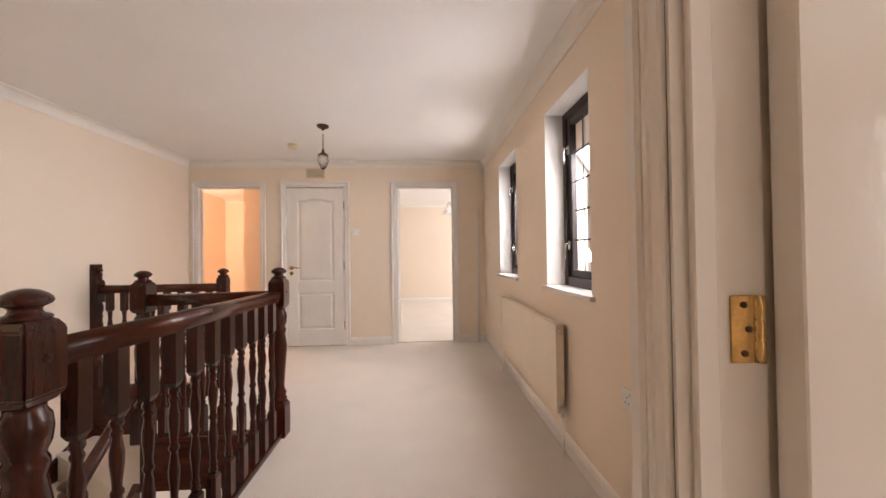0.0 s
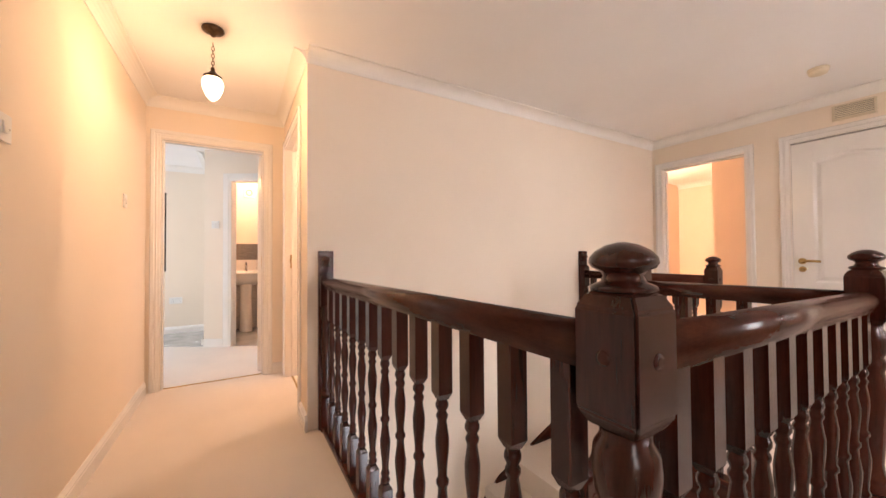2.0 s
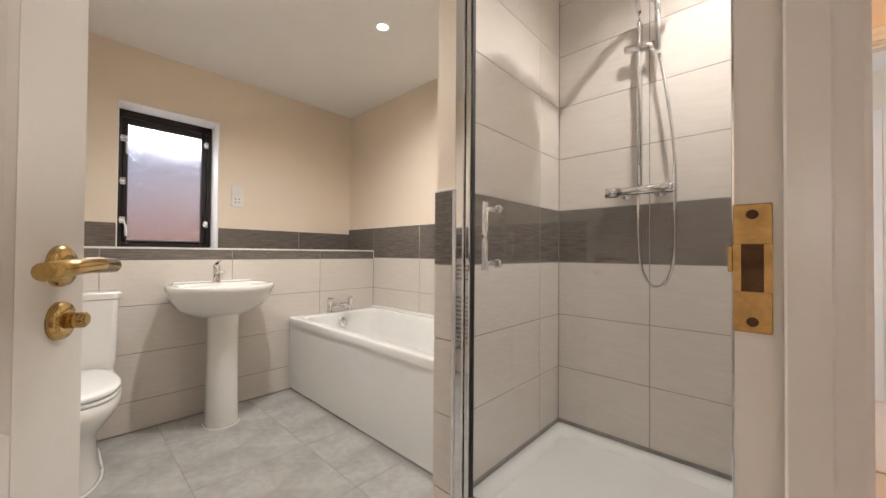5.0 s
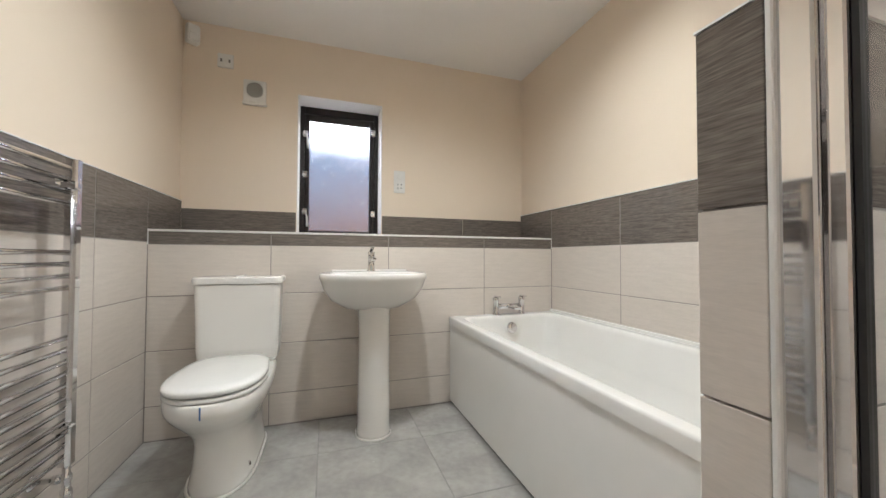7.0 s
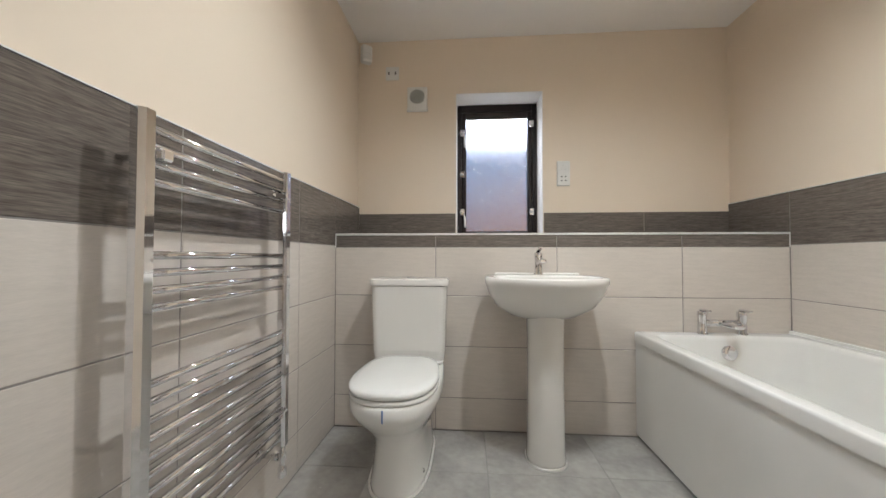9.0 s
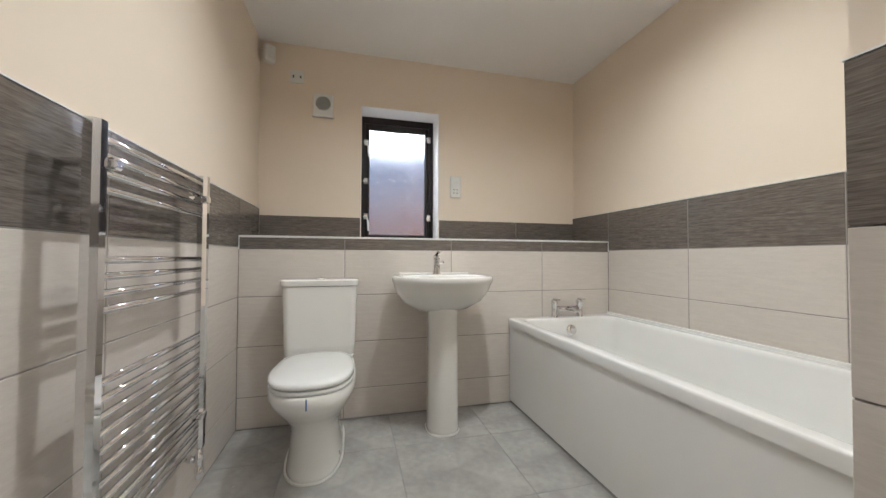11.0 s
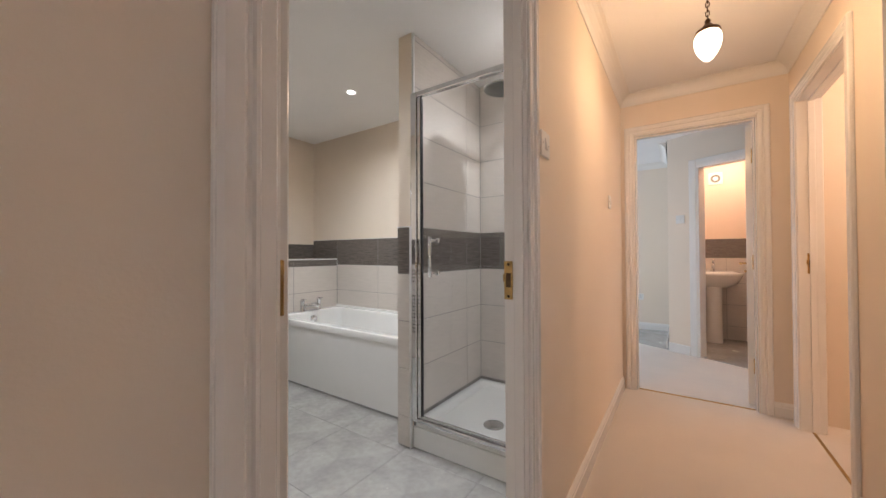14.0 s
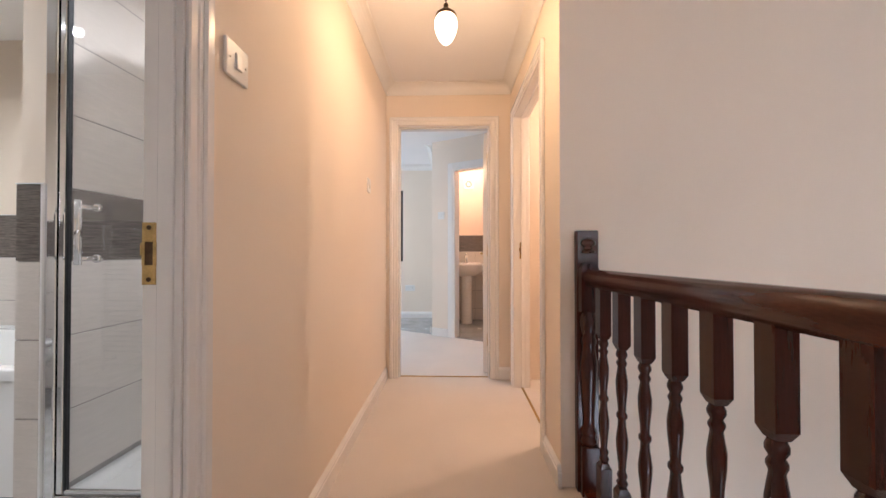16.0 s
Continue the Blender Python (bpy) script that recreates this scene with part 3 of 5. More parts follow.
strike("bathroom_strike_plate", pose(BD[0] + 0.003, 0.507, 0.983, 0, 0, -90))
strike("side_room_strike_plate", pose(CND[0] + 0.003, YC + 0.05, 1.0, 0, 0, -90))
strike("front_bedroom_strike_plate", pose(D3[0] + 0.003, YN + 0.03, 1.0, 0, 0, -90))
for nm, x0, x1, y0, y1 in (("bath", *BD, YS - 0.055, YS - 0.030), ("side_room", *CND, YC + 0.045, YC + 0.06), ("cupboard", *D2, YN + 0.0, YN + 0.012), ("front_bedroom", *D3, YN + 0.045, YN + 0.06)):
    structure("trim_" + nm, boxm(x0 + 0.003, x1 - 0.003, y0, y1, -0.002, 0.005, 0.002), M_BRASS, "thin brass threshold strip", "threshold strip")
structure("trim_main_bedroom", boxm(XEND - 0.05, XEND - 0.035, END[0] + 0.003, END[1] - 0.003, -0.002, 0.005, 0.002), M_BRASS, "thin brass threshold strip", "threshold strip")


# ---- windows ----
def lever_catch(parent, m):
    bm = bmesh.new()
    box(bm, -0.011, 0.011, 0, 0.010, -0.03, 0.03, 0.003)
    c = part("window_handle", turned(bm, m), M_CHROME, parent, "chrome casement handle")
    bm = bmesh.new()
    tube(bm, [(0, 0.010, 0.012), (0, 0.03, 0.008), (0, 0.035, -0.03), (0, 0.032, -0.085)], 0.006, 10)
    part("grip", turned(bm, m), M_CHROME, c)


def landing_window(name, y0, y1, label):
    w = thing(name, label, "window", kind="structure")
    z0, z1 = WZ
    xf = XE + 0.12
    for nm, a, b, lo, hi in (("frame_post", y0, y0 + 0.05, z0, z1), ("frame_post", y1 - 0.05, y1, z0, z1),
                             ("frame_rail", y0 + 0.05, y1 - 0.05, z0, z0 + 0.06), ("frame_rail", y0 + 0.05, y1 - 0.05, z1 - 0.05, z1)):
        part(nm, boxm(xf, xf + 0.07, a, b, lo, hi, 0.004), M_FRAME, w)
    a, b, lo, hi = y0 + 0.05, y1 - 0.05, z0 + 0.06, z1 - 0.05
    for nm, p, q, r, s in (("sash_stile", a, a + 0.045, lo, hi), ("sash_stile", b - 0.045, b, lo, hi),
                           ("sash_rail", a + 0.045, b - 0.045, lo, lo + 0.045), ("sash_rail", a + 0.045, b - 0.045, hi - 0.045, hi)):
        part(nm, boxm(xf + 0.010, xf + 0.055, p, q, r, s, 0.006), M_FRAME, w)
    pane = part("pane", boxm(xf + 0.030, xf + 0.036, a + 0.04, b - 0.04, lo + 0.04, hi - 0.04), M_GLASS, w)
    pane.visible_shadow = False
    n = 5
    for k in range(1, n):
        zz = lo + 0.045 + (hi - lo - 0.09) * k / n
        part("lead_bar", boxm(xf + 0.026, xf + 0.0295, a + 0.045, b - 0.045, zz - 0.005, zz + 0.005), M_FRAME, w)
    for k in range(1, 3):
        yy = a + 0.045 + (b - a - 0.09) * k / 3
        part("lead_bar", boxm(xf + 0.0255, xf + 0.029, yy - 0.005, yy + 0.005, lo + 0.045, hi - 0.045), M_FRAME, w)
    for zz in (lo + 0.20, hi - 0.20):
        lever_catch(w, pose(xf + 0.010, b - 0.022, zz, 0, 0, 90))
    bm = bmesh.new()
    box(bm, XE - 0.028, xf, y0 - 0.035, y1 + 0.035, z0 - 0.022, z0 + 0.003, 0.006, 2)
    part("window_sill", bm, M_GLOSS, w, "white gloss window board")
    return w


landing_window("window_1", *W1, "dark brown leaded casement window in a white reveal")
landing_window("window_2", *W2, "dark brown leaded casement window in a white reveal")
for nm, (y0, y1) in (("a", W1), ("b", W2)):
    bm = bmesh.new()
    z0, z1 = WZ
    x0, x1 = XE + 0.001, XE + 0.12
    box(bm, x0, x1, y0 - 0.001, y0 + 0.004, z0, z1)
    box(bm, x0, x1, y1 - 0.004, y1 + 0.001, z0, z1)
    box(bm, x0, x1, y0, y1, z1 - 0.004, z1 + 0.001)
    structure("window_reveal_" + nm, bm, M_CEIL, "white painted window reveal", "window reveal")

# ---- stairs and balustrade ----
st = thing("staircase", "carpeted winder stair with dark mahogany strings", "staircase", kind="structure")
CX, CY = -0.96, 3.08
for k in range(3):
    a0, a1 = radians(90 + 30 * k), radians(120 + 30 * k)

    def reach(a):
        c, s = math.cos(a), math.sin(a)
        r = min(1.1 / abs(c) if abs(c) > 1e-6 else 9, 0.94 / abs(s) if abs(s) > 1e-6 else 9)
        return (CX + r * c, CY + r * s)
    pts = [(CX, CY), reach(a0)]
    if k == 1:
        pts.append((XW, CY + 0.94))
    pts.append(reach(a1))
    zt = -0.19 * (k + 1)
    bm = bmesh.new()
    loft(bm, [[(p[0], p[1], zt - 0.22) for p in pts], [(p[0], p[1], zt) for p in pts]], smooth=False)
    part("winder_tread", bm, M_CARPET, st)
for k in range(7):
    y1, zt = CY - 0.225 * k, -0.19 * (k + 4)
    bm = bmesh.new()
    box(bm, XW, CX, y1 - 0.225, y1 + 0.02, zt - 0.2, zt, 0.012, 2)
    part("tread", bm, M_CARPET, st)


def board(outline, x0, x1, name):
    bm = bmesh.new()
    extrude(bm, outline, x0, x1, "x")
    return part(name, bm, M_WOODX, st, "dark mahogany stair string")


board([(4.02, -0.26), (3.0, -0.72), (1.53, -1.96), (1.53, -2.26), (3.0, -1.06), (4.02, -0.60)], XW, XW + 0.028, "wall_string")
board([(3.05, -0.42), (1.53, -1.70), (1.53, -2.05), (3.05, -0.80)], CX - 0.02, CX + 0.02, "inner_string")
bm = bmesh.new()
extrude(bm, [(CX, -0.02), (XW + 0.03, -0.26), (XW + 0.03, -0.60), (CX, -0.36)], 3.99, 4.018, "y")
part("north_string", bm, M_WOODX, st, "dark mahogany stair string")
for nm, a in (("south", (XW, -0.14, 1.66, 1.685)), ("east", (-0.145, -0.12, 1.66, 3.105)), ("middle", (CX, -0.145, 3.075, 3.10)), ("north", (XW, CX, 4.0, 4.022))):
    part("apron", boxm(*a, -0.30, 0.004), M_WOODX, st, "dark mahogany apron lining below the landing")
part("nosing", boxm(CX - 0.02, CX + 0.02, 3.10, 4.0, -0.03, 0.002, 0.008, 2), M_CARPET, st)


def square_ring(h, z, r=0.0):
    return [(-h, -h, z), (h, -h, z), (h, h, z), (-h, h, z)]


NEWEL_TURN = ((0.036, 0.0), (0.044, 0.012), (0.044, 0.024), (0.034, 0.034), (0.040, 0.046), (0.040, 0.056), (0.031, 0.07), (0.028, 0.10),
              (0.036, 0.20), (0.044, 0.30), (0.044, 0.34), (0.034, 0.40), (0.040, 0.415), (0.040, 0.43), (0.033, 0.445), (0.043, 0.47),
              (0.046, 0.50), (0.043, 0.525), (0.034, 0.54), (0.034, 0.552))
FINIAL = ((0.040, 0.0), (0.044, 0.004), (0.042, 0.009), (0.030, 0.014), (0.026, 0.022), (0.029, 0.028), (0.041, 0.034), (0.0455, 0.041),
          (0.044, 0.049), (0.036, 0.058), (0.022, 0.066), (0.006, 0.070))


def newel(name, x, y, top=0.985, z0=0.0, label="mahogany newel post with a turned mushroom cap", block=0.168, half=0.0475):
    n = thing(name, label, "newel post", (x, y, z0), group="landing newel posts")
    h = top - z0
    bm = bmesh.new()
    b = h - block
    c = 0.014
    loft(bm, [[(p[0] * 0.72, p[1] * 0.72, b - 0.022) for p in square_ring(half, 0)], square_ring(half, b), square_ring(half, h - 0.022),
              [(p[0] * 0.74, p[1] * 0.74, h) for p in square_ring(half, 0)]], smooth=False)
    bmesh.ops.bevel(bm, geom=list(bm.edges), offset=0.004, segments=2, affect='EDGES')
    part("block", bm, M_WOOD, n)
    bm = bmesh.new()
    zs = (b - 0.022 - 0.215) / 0.552
    lathe(bm, [(r, 0.215 + z * zs) for r, z in NEWEL_TURN], 20)
    part("turned_shaft", bm, M_WOOD, n)
    bm = bmesh.new()
    loft(bm, [square_ring(half, 0), square_ring(half, 0.19), [(p[0] * 0.76, p[1] * 0.76, 0.215) for p in square_ring(half, 0)]], smooth=False)
    bmesh.ops.bevel(bm, geom=list(bm.edges), offset=0.004, segments=2, affect='EDGES')
    part("base_block", bm, M_WOOD, n)
    bm = bmesh.new()
    lathe(bm, [(r, h + z) for r, z in FINIAL], 28)
    part("cap", bm, M_WOOD, n)
    for dx, dy, ry in ((half, 0, 90), (0, -half, 0)):
        bm = bmesh.new()
        lathe(bm, [(0.011, -0.004), (0.011, 0.001), (0.006, 0.003)], 14)
        rot = pose(dx, dy, h - block * 0.52, 0, 90, 0) if ry else pose(dx, dy, h - block * 0.52, 90, 0, 0)
        part("plug", turned(bm, rot), M_WOOD, n, "round wooden dowel plug")
    return n


NA, NB, NC, NE = (-0.120, 1.655), (-0.133, 3.09), (CX + 0.012, 3.09), (-0.965, 4.0)
newel("newel_post", *NA, top=0.992)
newel("newel_post", *NB)
newel("newel_post", *NC, top=0.978)
newel("newel_post", *NE, top=0.955, half=0.040)
newel("stair_newel_post", CX - 0.02, 2.67, top=-0.03, z0=-1.15, label="mahogany newel post lower on the stair")


def half_newel(name, x, y, label):
    n = thing(name, label, "half newel", (x, y, 0), group="wall newels")
    part("backboard", boxm(0, 0.034, -0.044, 0.044, 0, 1.076, 0.003), M_WOOD, n)
    bm = bmesh.new()
    loft(bm, [[(0.034, p[0], p[1]) for p in pts] for pts in ([(-0.04, 0.74), (0.04, 0.74), (0.04, 0.92), (0.025, 0.945), (-0.025, 0.945), (-0.04, 0.92)],)] +
         [[(0.062, p[0], p[1]) for p in [(-0.036, 0.745), (0.036, 0.745), (0.036, 0.915), (0.022, 0.94), (-0.022, 0.94), (-0.036, 0.915)]]], smooth=False)
    part("block", bm, M_WOOD, n)
    bm = bmesh.new()
    lathe(bm, [(r * 0.8, 0.20 + z) for r, z in NEWEL_TURN], 16, at=(0.034, 0, 0))
    part("turned_shaft", bm, M_WOOD, n)
    bm = bmesh.new()
    lathe(bm, [(r * 0.72, 0.982 + z * 0.95) for r, z in FINIAL], 18, at=(0.034, 0, 0))
    part("cap", bm, M_WOOD, n)
    part("base_block", boxm(0.034, 0.066, -0.036, 0.036, 0, 0.20, 0.003), M_WOOD, n)
    return n


half_newel("half_newel", XW, 1.648, "mahogany half newel fixed to the stairwell wall")
half_newel("half_newel", XW, 4.03, "mahogany half newel fixed to the stairwell wall")

RAIL = [(-0.020, 0.0), (0.020, 0.0), (0.022, 0.014), (0.030, 0.024), (0.034, 0.036), (0.033, 0.050), (0.026, 0.062), (0.012, 0.069), (-0.012, 0.069),
        (-0.026, 0.062), (-0.033, 0.050), (-0.034, 0.036), (-0.030, 0.024), (-0.022, 0.014)]
BAL_TURN = ((0.013, 0.0), (0.0175, 0.012), (0.0175, 0.018), (0.012, 0.026), (0.016, 0.036), (0.016, 0.042), (0.011, 0.054), (0.013, 0.08), (0.018, 0.13),
            (0.019, 0.155), (0.013, 0.20), (0.012, 0.222), (0.017, 0.230), (0.017, 0.240), (0.012, 0.248), (0.013, 0.27), (0.018, 0.32), (0.0185, 0.35),
            (0.012, 0.395), (0.016, 0.405), (0.016, 0.411), (0.0115, 0.420), (0.0175, 0.432), (0.0175, 0.440), (0.013, 0.452))


def baluster_mesh():
    bm = bmesh.new()
    h = 0.0205
    loft(bm, [square_ring(h, 0.03), square_ring(h, 0.195), [(p[0] * 0.62, p[1] * 0.62, 0.212) for p in square_ring(h, 0)]], smooth=False)
    lathe(bm, [(r, 0.212 + z) for r, z in BAL_TURN], 12)
    loft(bm, [[(p[0] * 0.62, p[1] * 0.62, 0.664) for p in square_ring(h, 0)], square_ring(h, 0.681), square_ring(h, 0.872)], smooth=False)
    bmesh.ops.recalc_face_normals(bm, faces=bm.faces)
    me = bpy.data.meshes.new("baluster")
    bm.to_mesh(me)
    bm.free()
    me.materials.append(M_WOOD)
    return me


BAL = baluster_mesh()


def balustrade(name, p, q, count, label, z=0.838, z2=0.838, p_off=0.045, q_off=0.045, off=0.62):
    b = thing(name, label, "balustrade", kind="")
    d = Vector((q[0] - p[0], q[1] - p[1], 0))
    length = d.length
    ang_z = math.degrees(math.atan2(d.y, d.x))
    m = pose(p[0], p[1], 0, 0, 0, ang_z)
    bm = bmesh.new()
    loft(bm, [[(x, u, v + zz) for u, v in RAIL] for x, zz in ((p_off, z), (length - q_off, z2))], smooth=False)
    hr = part("handrail", bm, M_WOODX, b, "polished moulded handrail", at=m)
    for f in hr.data.polygons:
        f.use_smooth = len(f.vertices) == 4
    part("base_rail", boxm(p_off, length - q_off, -0.032, 0.032, 0.003, 0.032, 0.005), M_WOODX, b, at=m)
    for k in range(count):
        o = new("baluster", BAL)
        o.parent = b
        o.matrix_basis = m @ pose(p_off + (length - p_off - q_off) * (k + off) / (count + 0.24), 0, 0)
    return b


balustrade("balustrade", (XW, 1.648), NA, 13, "dark mahogany balustrade of turned spindles beside the corridor", z=0.848, z2=0.872, p_off=0.06, off=0.86)
balustrade("balustrade", NA, NB, 11, "dark mahogany balustrade of turned spindles along the landing", z=0.868, z2=0.840)
balustrade("balustrade", NC, NB, 6, "short mahogany balustrade across the stairwell", z=0.830, z2=0.838)
balustrade("balustrade", (XW, 4.03), NE, 8, "short mahogany balustrade at the stair head", z=0.825, z2=0.825, p_off=0.06)
sr = thing("stair_handrail", "sloping mahogany handrail down the winder stair", "handrail")
bm = bmesh.new()
loft(bm, [[(CX + u, y, z + v) for u, v in RAIL] for y, z in ((3.045, 0.30), (2.70, -0.04))], smooth=False)
part("rail", bm, M_WOODX, sr)
bm = bmesh.new()
loft(bm, [[(CX + u, y, z + v) for u, v in ((-0.02, -0.15), (0.02, -0.15), (0.02, 0.12), (-0.02, 0.12))] for y, z in ((3.05, -0.35), (2.70, -0.70))], smooth=False)
part("string", bm, M_WOODX, sr)

# ---- landing fittings ----
def pendant(name, x, y, label, lit, drop=0.27, size=1.0):
    p = thing(name, label, "pendant light", (x, y, CEIL), group="landing pendants")
    bm = bmesh.new()
    lathe(bm, [(0.052, -0.001), (0.054, -0.010), (0.048, -0.018), (0.030, -0.026), (0.014, -0.034), (0.010, -0.044)], 24)
    part("ceiling_rose", bm, M_BRONZE, p, "antique bronze ceiling rose")
    n = int(drop / 0.022)
    for k in range(4, n - 1):
        bm = bmesh.new()
        pts = [(0.007 * math.cos(a), 0, 0.014 * math.sin(a)) for a in [i * math.pi / 5 for i in range(11)]]
        tube(bm, pts, 0.002, 6, caps=False)
        part("chain_link", turned(bm, pose(0, 0, -0.012 - 0.020 * k, 0, 0, 90 * (k % 2))), M_BRONZE, p)
    z = -drop * size
    bm = bmesh.new()
    lathe(bm, [(0.006, z + 0.055), (0.012, z + 0.045), (0.008, z + 0.036), (0.018, z + 0.026), (0.022, z + 0.018), (0.044, z + 0.004), (0.047, z - 0.006), (0.043, z - 0.008)], 24)
    part("gallery", bm, M_BRONZE, p, "antique bronze gallery cap")
    bm = bmesh.new()
    prof = [(0.040, z - 0.006), (0.049, z - 0.024), (0.051, z - 0.045), (0.045, z - 0.075), (0.033, z - 0.102), (0.018, z - 0.122), (0.004, z - 0.132)]
    lathe(bm, prof, 28, caps=lit)
    sh = part("shade", bm, M_BULBGLASS if lit else M_CUTGLASS, p, "acorn-shaped opal glass shade, lit" if lit else "acorn-shaped cut glass shade")
    if lit:
        sh.visible_shadow = False
    return p


pendant("pendant_light", -0.106, 4.03, "antique bronze chain pendant with a cut glass acorn shade, unlit", False)
pendant("pendant_light", -2.10, 1.062, "antique bronze chain pendant with a glowing acorn shade", True)

sm = thing("smoke_alarm", "round cream plastic smoke alarm on the ceiling", "smoke alarm", (-0.571, 4.60, CEIL))
part("base", lathe(bmesh.new(), [(0.055, 0.0), (0.055, -0.010), (0.050, -0.012)], 28), M_CREAMPLASTIC, sm)
part("cover", lathe(bmesh.new(), [(0.050, -0.010), (0.052, -0.022), (0.046, -0.036), (0.030, -0.042), (0.004, -0.043)], 28), M_CREAMPLASTIC, sm)

ve = thing("wall_vent", "cream louvred air vent above the cupboard door", "air vent", (-0.535, YN, 2.145))
part("backing", boxm(-0.105, 0.105, -0.004, 0, -0.052, 0.052), M_GREYMESH, ve)
for x0, x1, z0, z1 in ((-0.115, -0.1, -0.06, 0.06), (0.1, 0.115, -0.06, 0.06), (-0.1, 0.1, 0.048, 0.06), (-0.1, 0.1, -0.06, -0.048)):
    part("frame", boxm(x0, x1, -0.012, 0, z0, z1, 0.002), M_CREAMPLASTIC, ve)
for k in range(7):
    bm = boxm(-0.1, 0.1, -0.008, 0.0, -0.0045, 0.0045)
    part("slat", turned(bm, pose(0, -0.004, -0.041 + 0.0137 * k, 25, 0, 0)), M_CREAMPLASTIC, ve)


def rocker(name, m, label="white plastic rocker light switch", w=0.086, h=0.086):
    """Plate in the xz plane that faces +y."""
    s = thing(name, label, "light switch", m, group="light switches")
    bm = bmesh.new()
    box(bm, -w / 2, w / 2, 0, 0.009, -h / 2, h / 2, 0.003, 2)
    part("plate", bm, M_PLASTIC, s)
    bm = boxm(-0.011, 0.011, -0.003, 0.005, -0.02, 0.02, 0.002)
    part("rocker", turned(bm, pose(0, 0.009, 0, 6, 0, 0)), M_PLASTIC, s)
    for dx in (-0.03, 0.03):
        part("screw", turned(lathe(bmesh.new(), [(0.003, 0), (0.002, 0.0012)], 8), pose(dx, 0.009, 0, -90, 0, 0)), M_ALU, s)
    return s


rocker("light_switch", pose(-1.387, YS, 1.44, 0, 0, 0))
rocker("light_switch", pose(-2.72, YS, 1.40, 0, 0, 0), w=0.07)
rocker("light_switch", pose(-0.06, YN, 1.405, 0, 0, 180))


def socket(name, m, label="white double wall socket", double=True):
    s = thing(name, label, "wall socket", m, group="wall sockets")
    w = 0.073 if double else 0.043
    part("plate", boxm(-w, w, 0, 0.009, -0.043, 0.043, 0.003, segs=2), M_PLASTIC, s)
    for cx in ((-0.037, 0.037) if double else (0.0,)):
        for dx, dz, a, b in ((0, 0.008, 0.002, 0.004), (-0.011, -0.012, 0.0032, 0.002), (0.011, -0.012, 0.0032, 0.002)):
            part("pin_hole", boxm(cx + dx - a, cx + dx + a, 0.0085, 0.0096, dz - b, dz + b), M_BLACK, s)
        part("switch", turned(boxm(-0.005, 0.005, 0, 0.005, -0.009, 0.009, 0.001), pose(cx + 0.018 * (1 if cx <= 0 else -1), 0.008, 0.026, 5, 0, 0)), M_PLASTIC, s)
    return s


socket("wall_socket", pose(XE, 2.13, 0.535, 0, 0, 90))
socket("wall_socket", pose(-5.85, 0.45, 0.45, 0, 0, -90), "white double wall socket in the bedroom")

ra = thing("radiator", "cream enamelled panel radiator below the landing windows", "radiator", (XE, 0, 0))
RY0, RY1, RZ0, RZ1 = 2.75, 4.10, 0.215, 0.705
bm = bmesh.new()
box(bm, -0.066, -0.052, RY0, RY1, RZ0, RZ1, 0.006, 2)
part("panel", bm, M_RAD, ra)
part("top_grille", boxm(-0.070, -0.024, RY0 - 0.004, RY1 + 0.004, RZ1 - 0.002, RZ1 + 0.012, 0.004), M_RAD, ra)
for yy in (RY0 - 0.004, RY1):
    part("side_panel", boxm(-0.070, -0.024, yy, yy + 0.004, RZ0 + 0.01, RZ1), M_RAD, ra)
part("fin_bank", boxm(-0.052, -0.026, RY0 + 0.03, RY1 - 0.03, RZ0 + 0.02, RZ1 - 0.02), M_RAD, ra)
for yy in (RY0 + 0.2, RY1 - 0.2):
    part("bracket", boxm(-0.028, 0, yy - 0.015, yy + 0.015, RZ0 + 0.05, RZ1 - 0.05), M_RAD, ra)
for yy, zz in ((RY0 - 0.006, RZ1 - 0.03), (RY0 - 0.006, RZ0 + 0.03), (RY1 + 0.006, RZ0 + 0.03)):
    part("end_plug", turned(lathe(bmesh.new(), [(0.016, -0.006), (0.016, 0.004), (0.010, 0.006)], 6), pose(-0.050, yy, zz, 90, 0, 0)), M_CHROME, ra)
for yy in (RY0 - 0.03, RY1 + 0.03):
    v = part("valve", lathe(bmesh.new(), [(0.010, -0.03), (0.010, 0.0), (0.014, 0.005), (0.014, 0.028), (0.009, 0.032)], 14), M_CHROME, ra, at=(-0.048, yy, RZ0 + 0.03))
    part("pipe", tube(bmesh.new(), [(0, 0, -0.03), (0, 0, -RZ0 - 0.03)], 0.0075, 10), M_GLOSS, v)

pi = thing("alarm_sensor", "small white alarm sensor in the landing corner", "alarm sensor", pose(XE - 0.05, YN - 0.02, 2.17, 0, 0, 150))
part("body", boxm(-0.03, 0.03, -0.012, 0.024, -0.045, 0.045, 0.010, segs=3), M_PLASTIC, pi)
part("lens", boxm(-0.02, 0.02, 0.023, 0.027, -0.03, 0.01, 0.002), M_CERAMIC, pi)
pp = thing("boxed_pipe", "slim white painted pipe in the landing corner", "pipe", (1.485, YN - 0.028, 0))
part("pipe", tube(bmesh.new(), [(0, 0, 0.0), (0.008, 0, 0.9), (0.018, 0, 1.70)], 0.011, 12), M_GLOSS, pp)
for zz in (0.4, 1.2):
    part("clip", boxm(-0.012, 0.02, 0.0, 0.028, zz - 0.01, zz + 0.01, 0.003), M_GLOSS, pp)

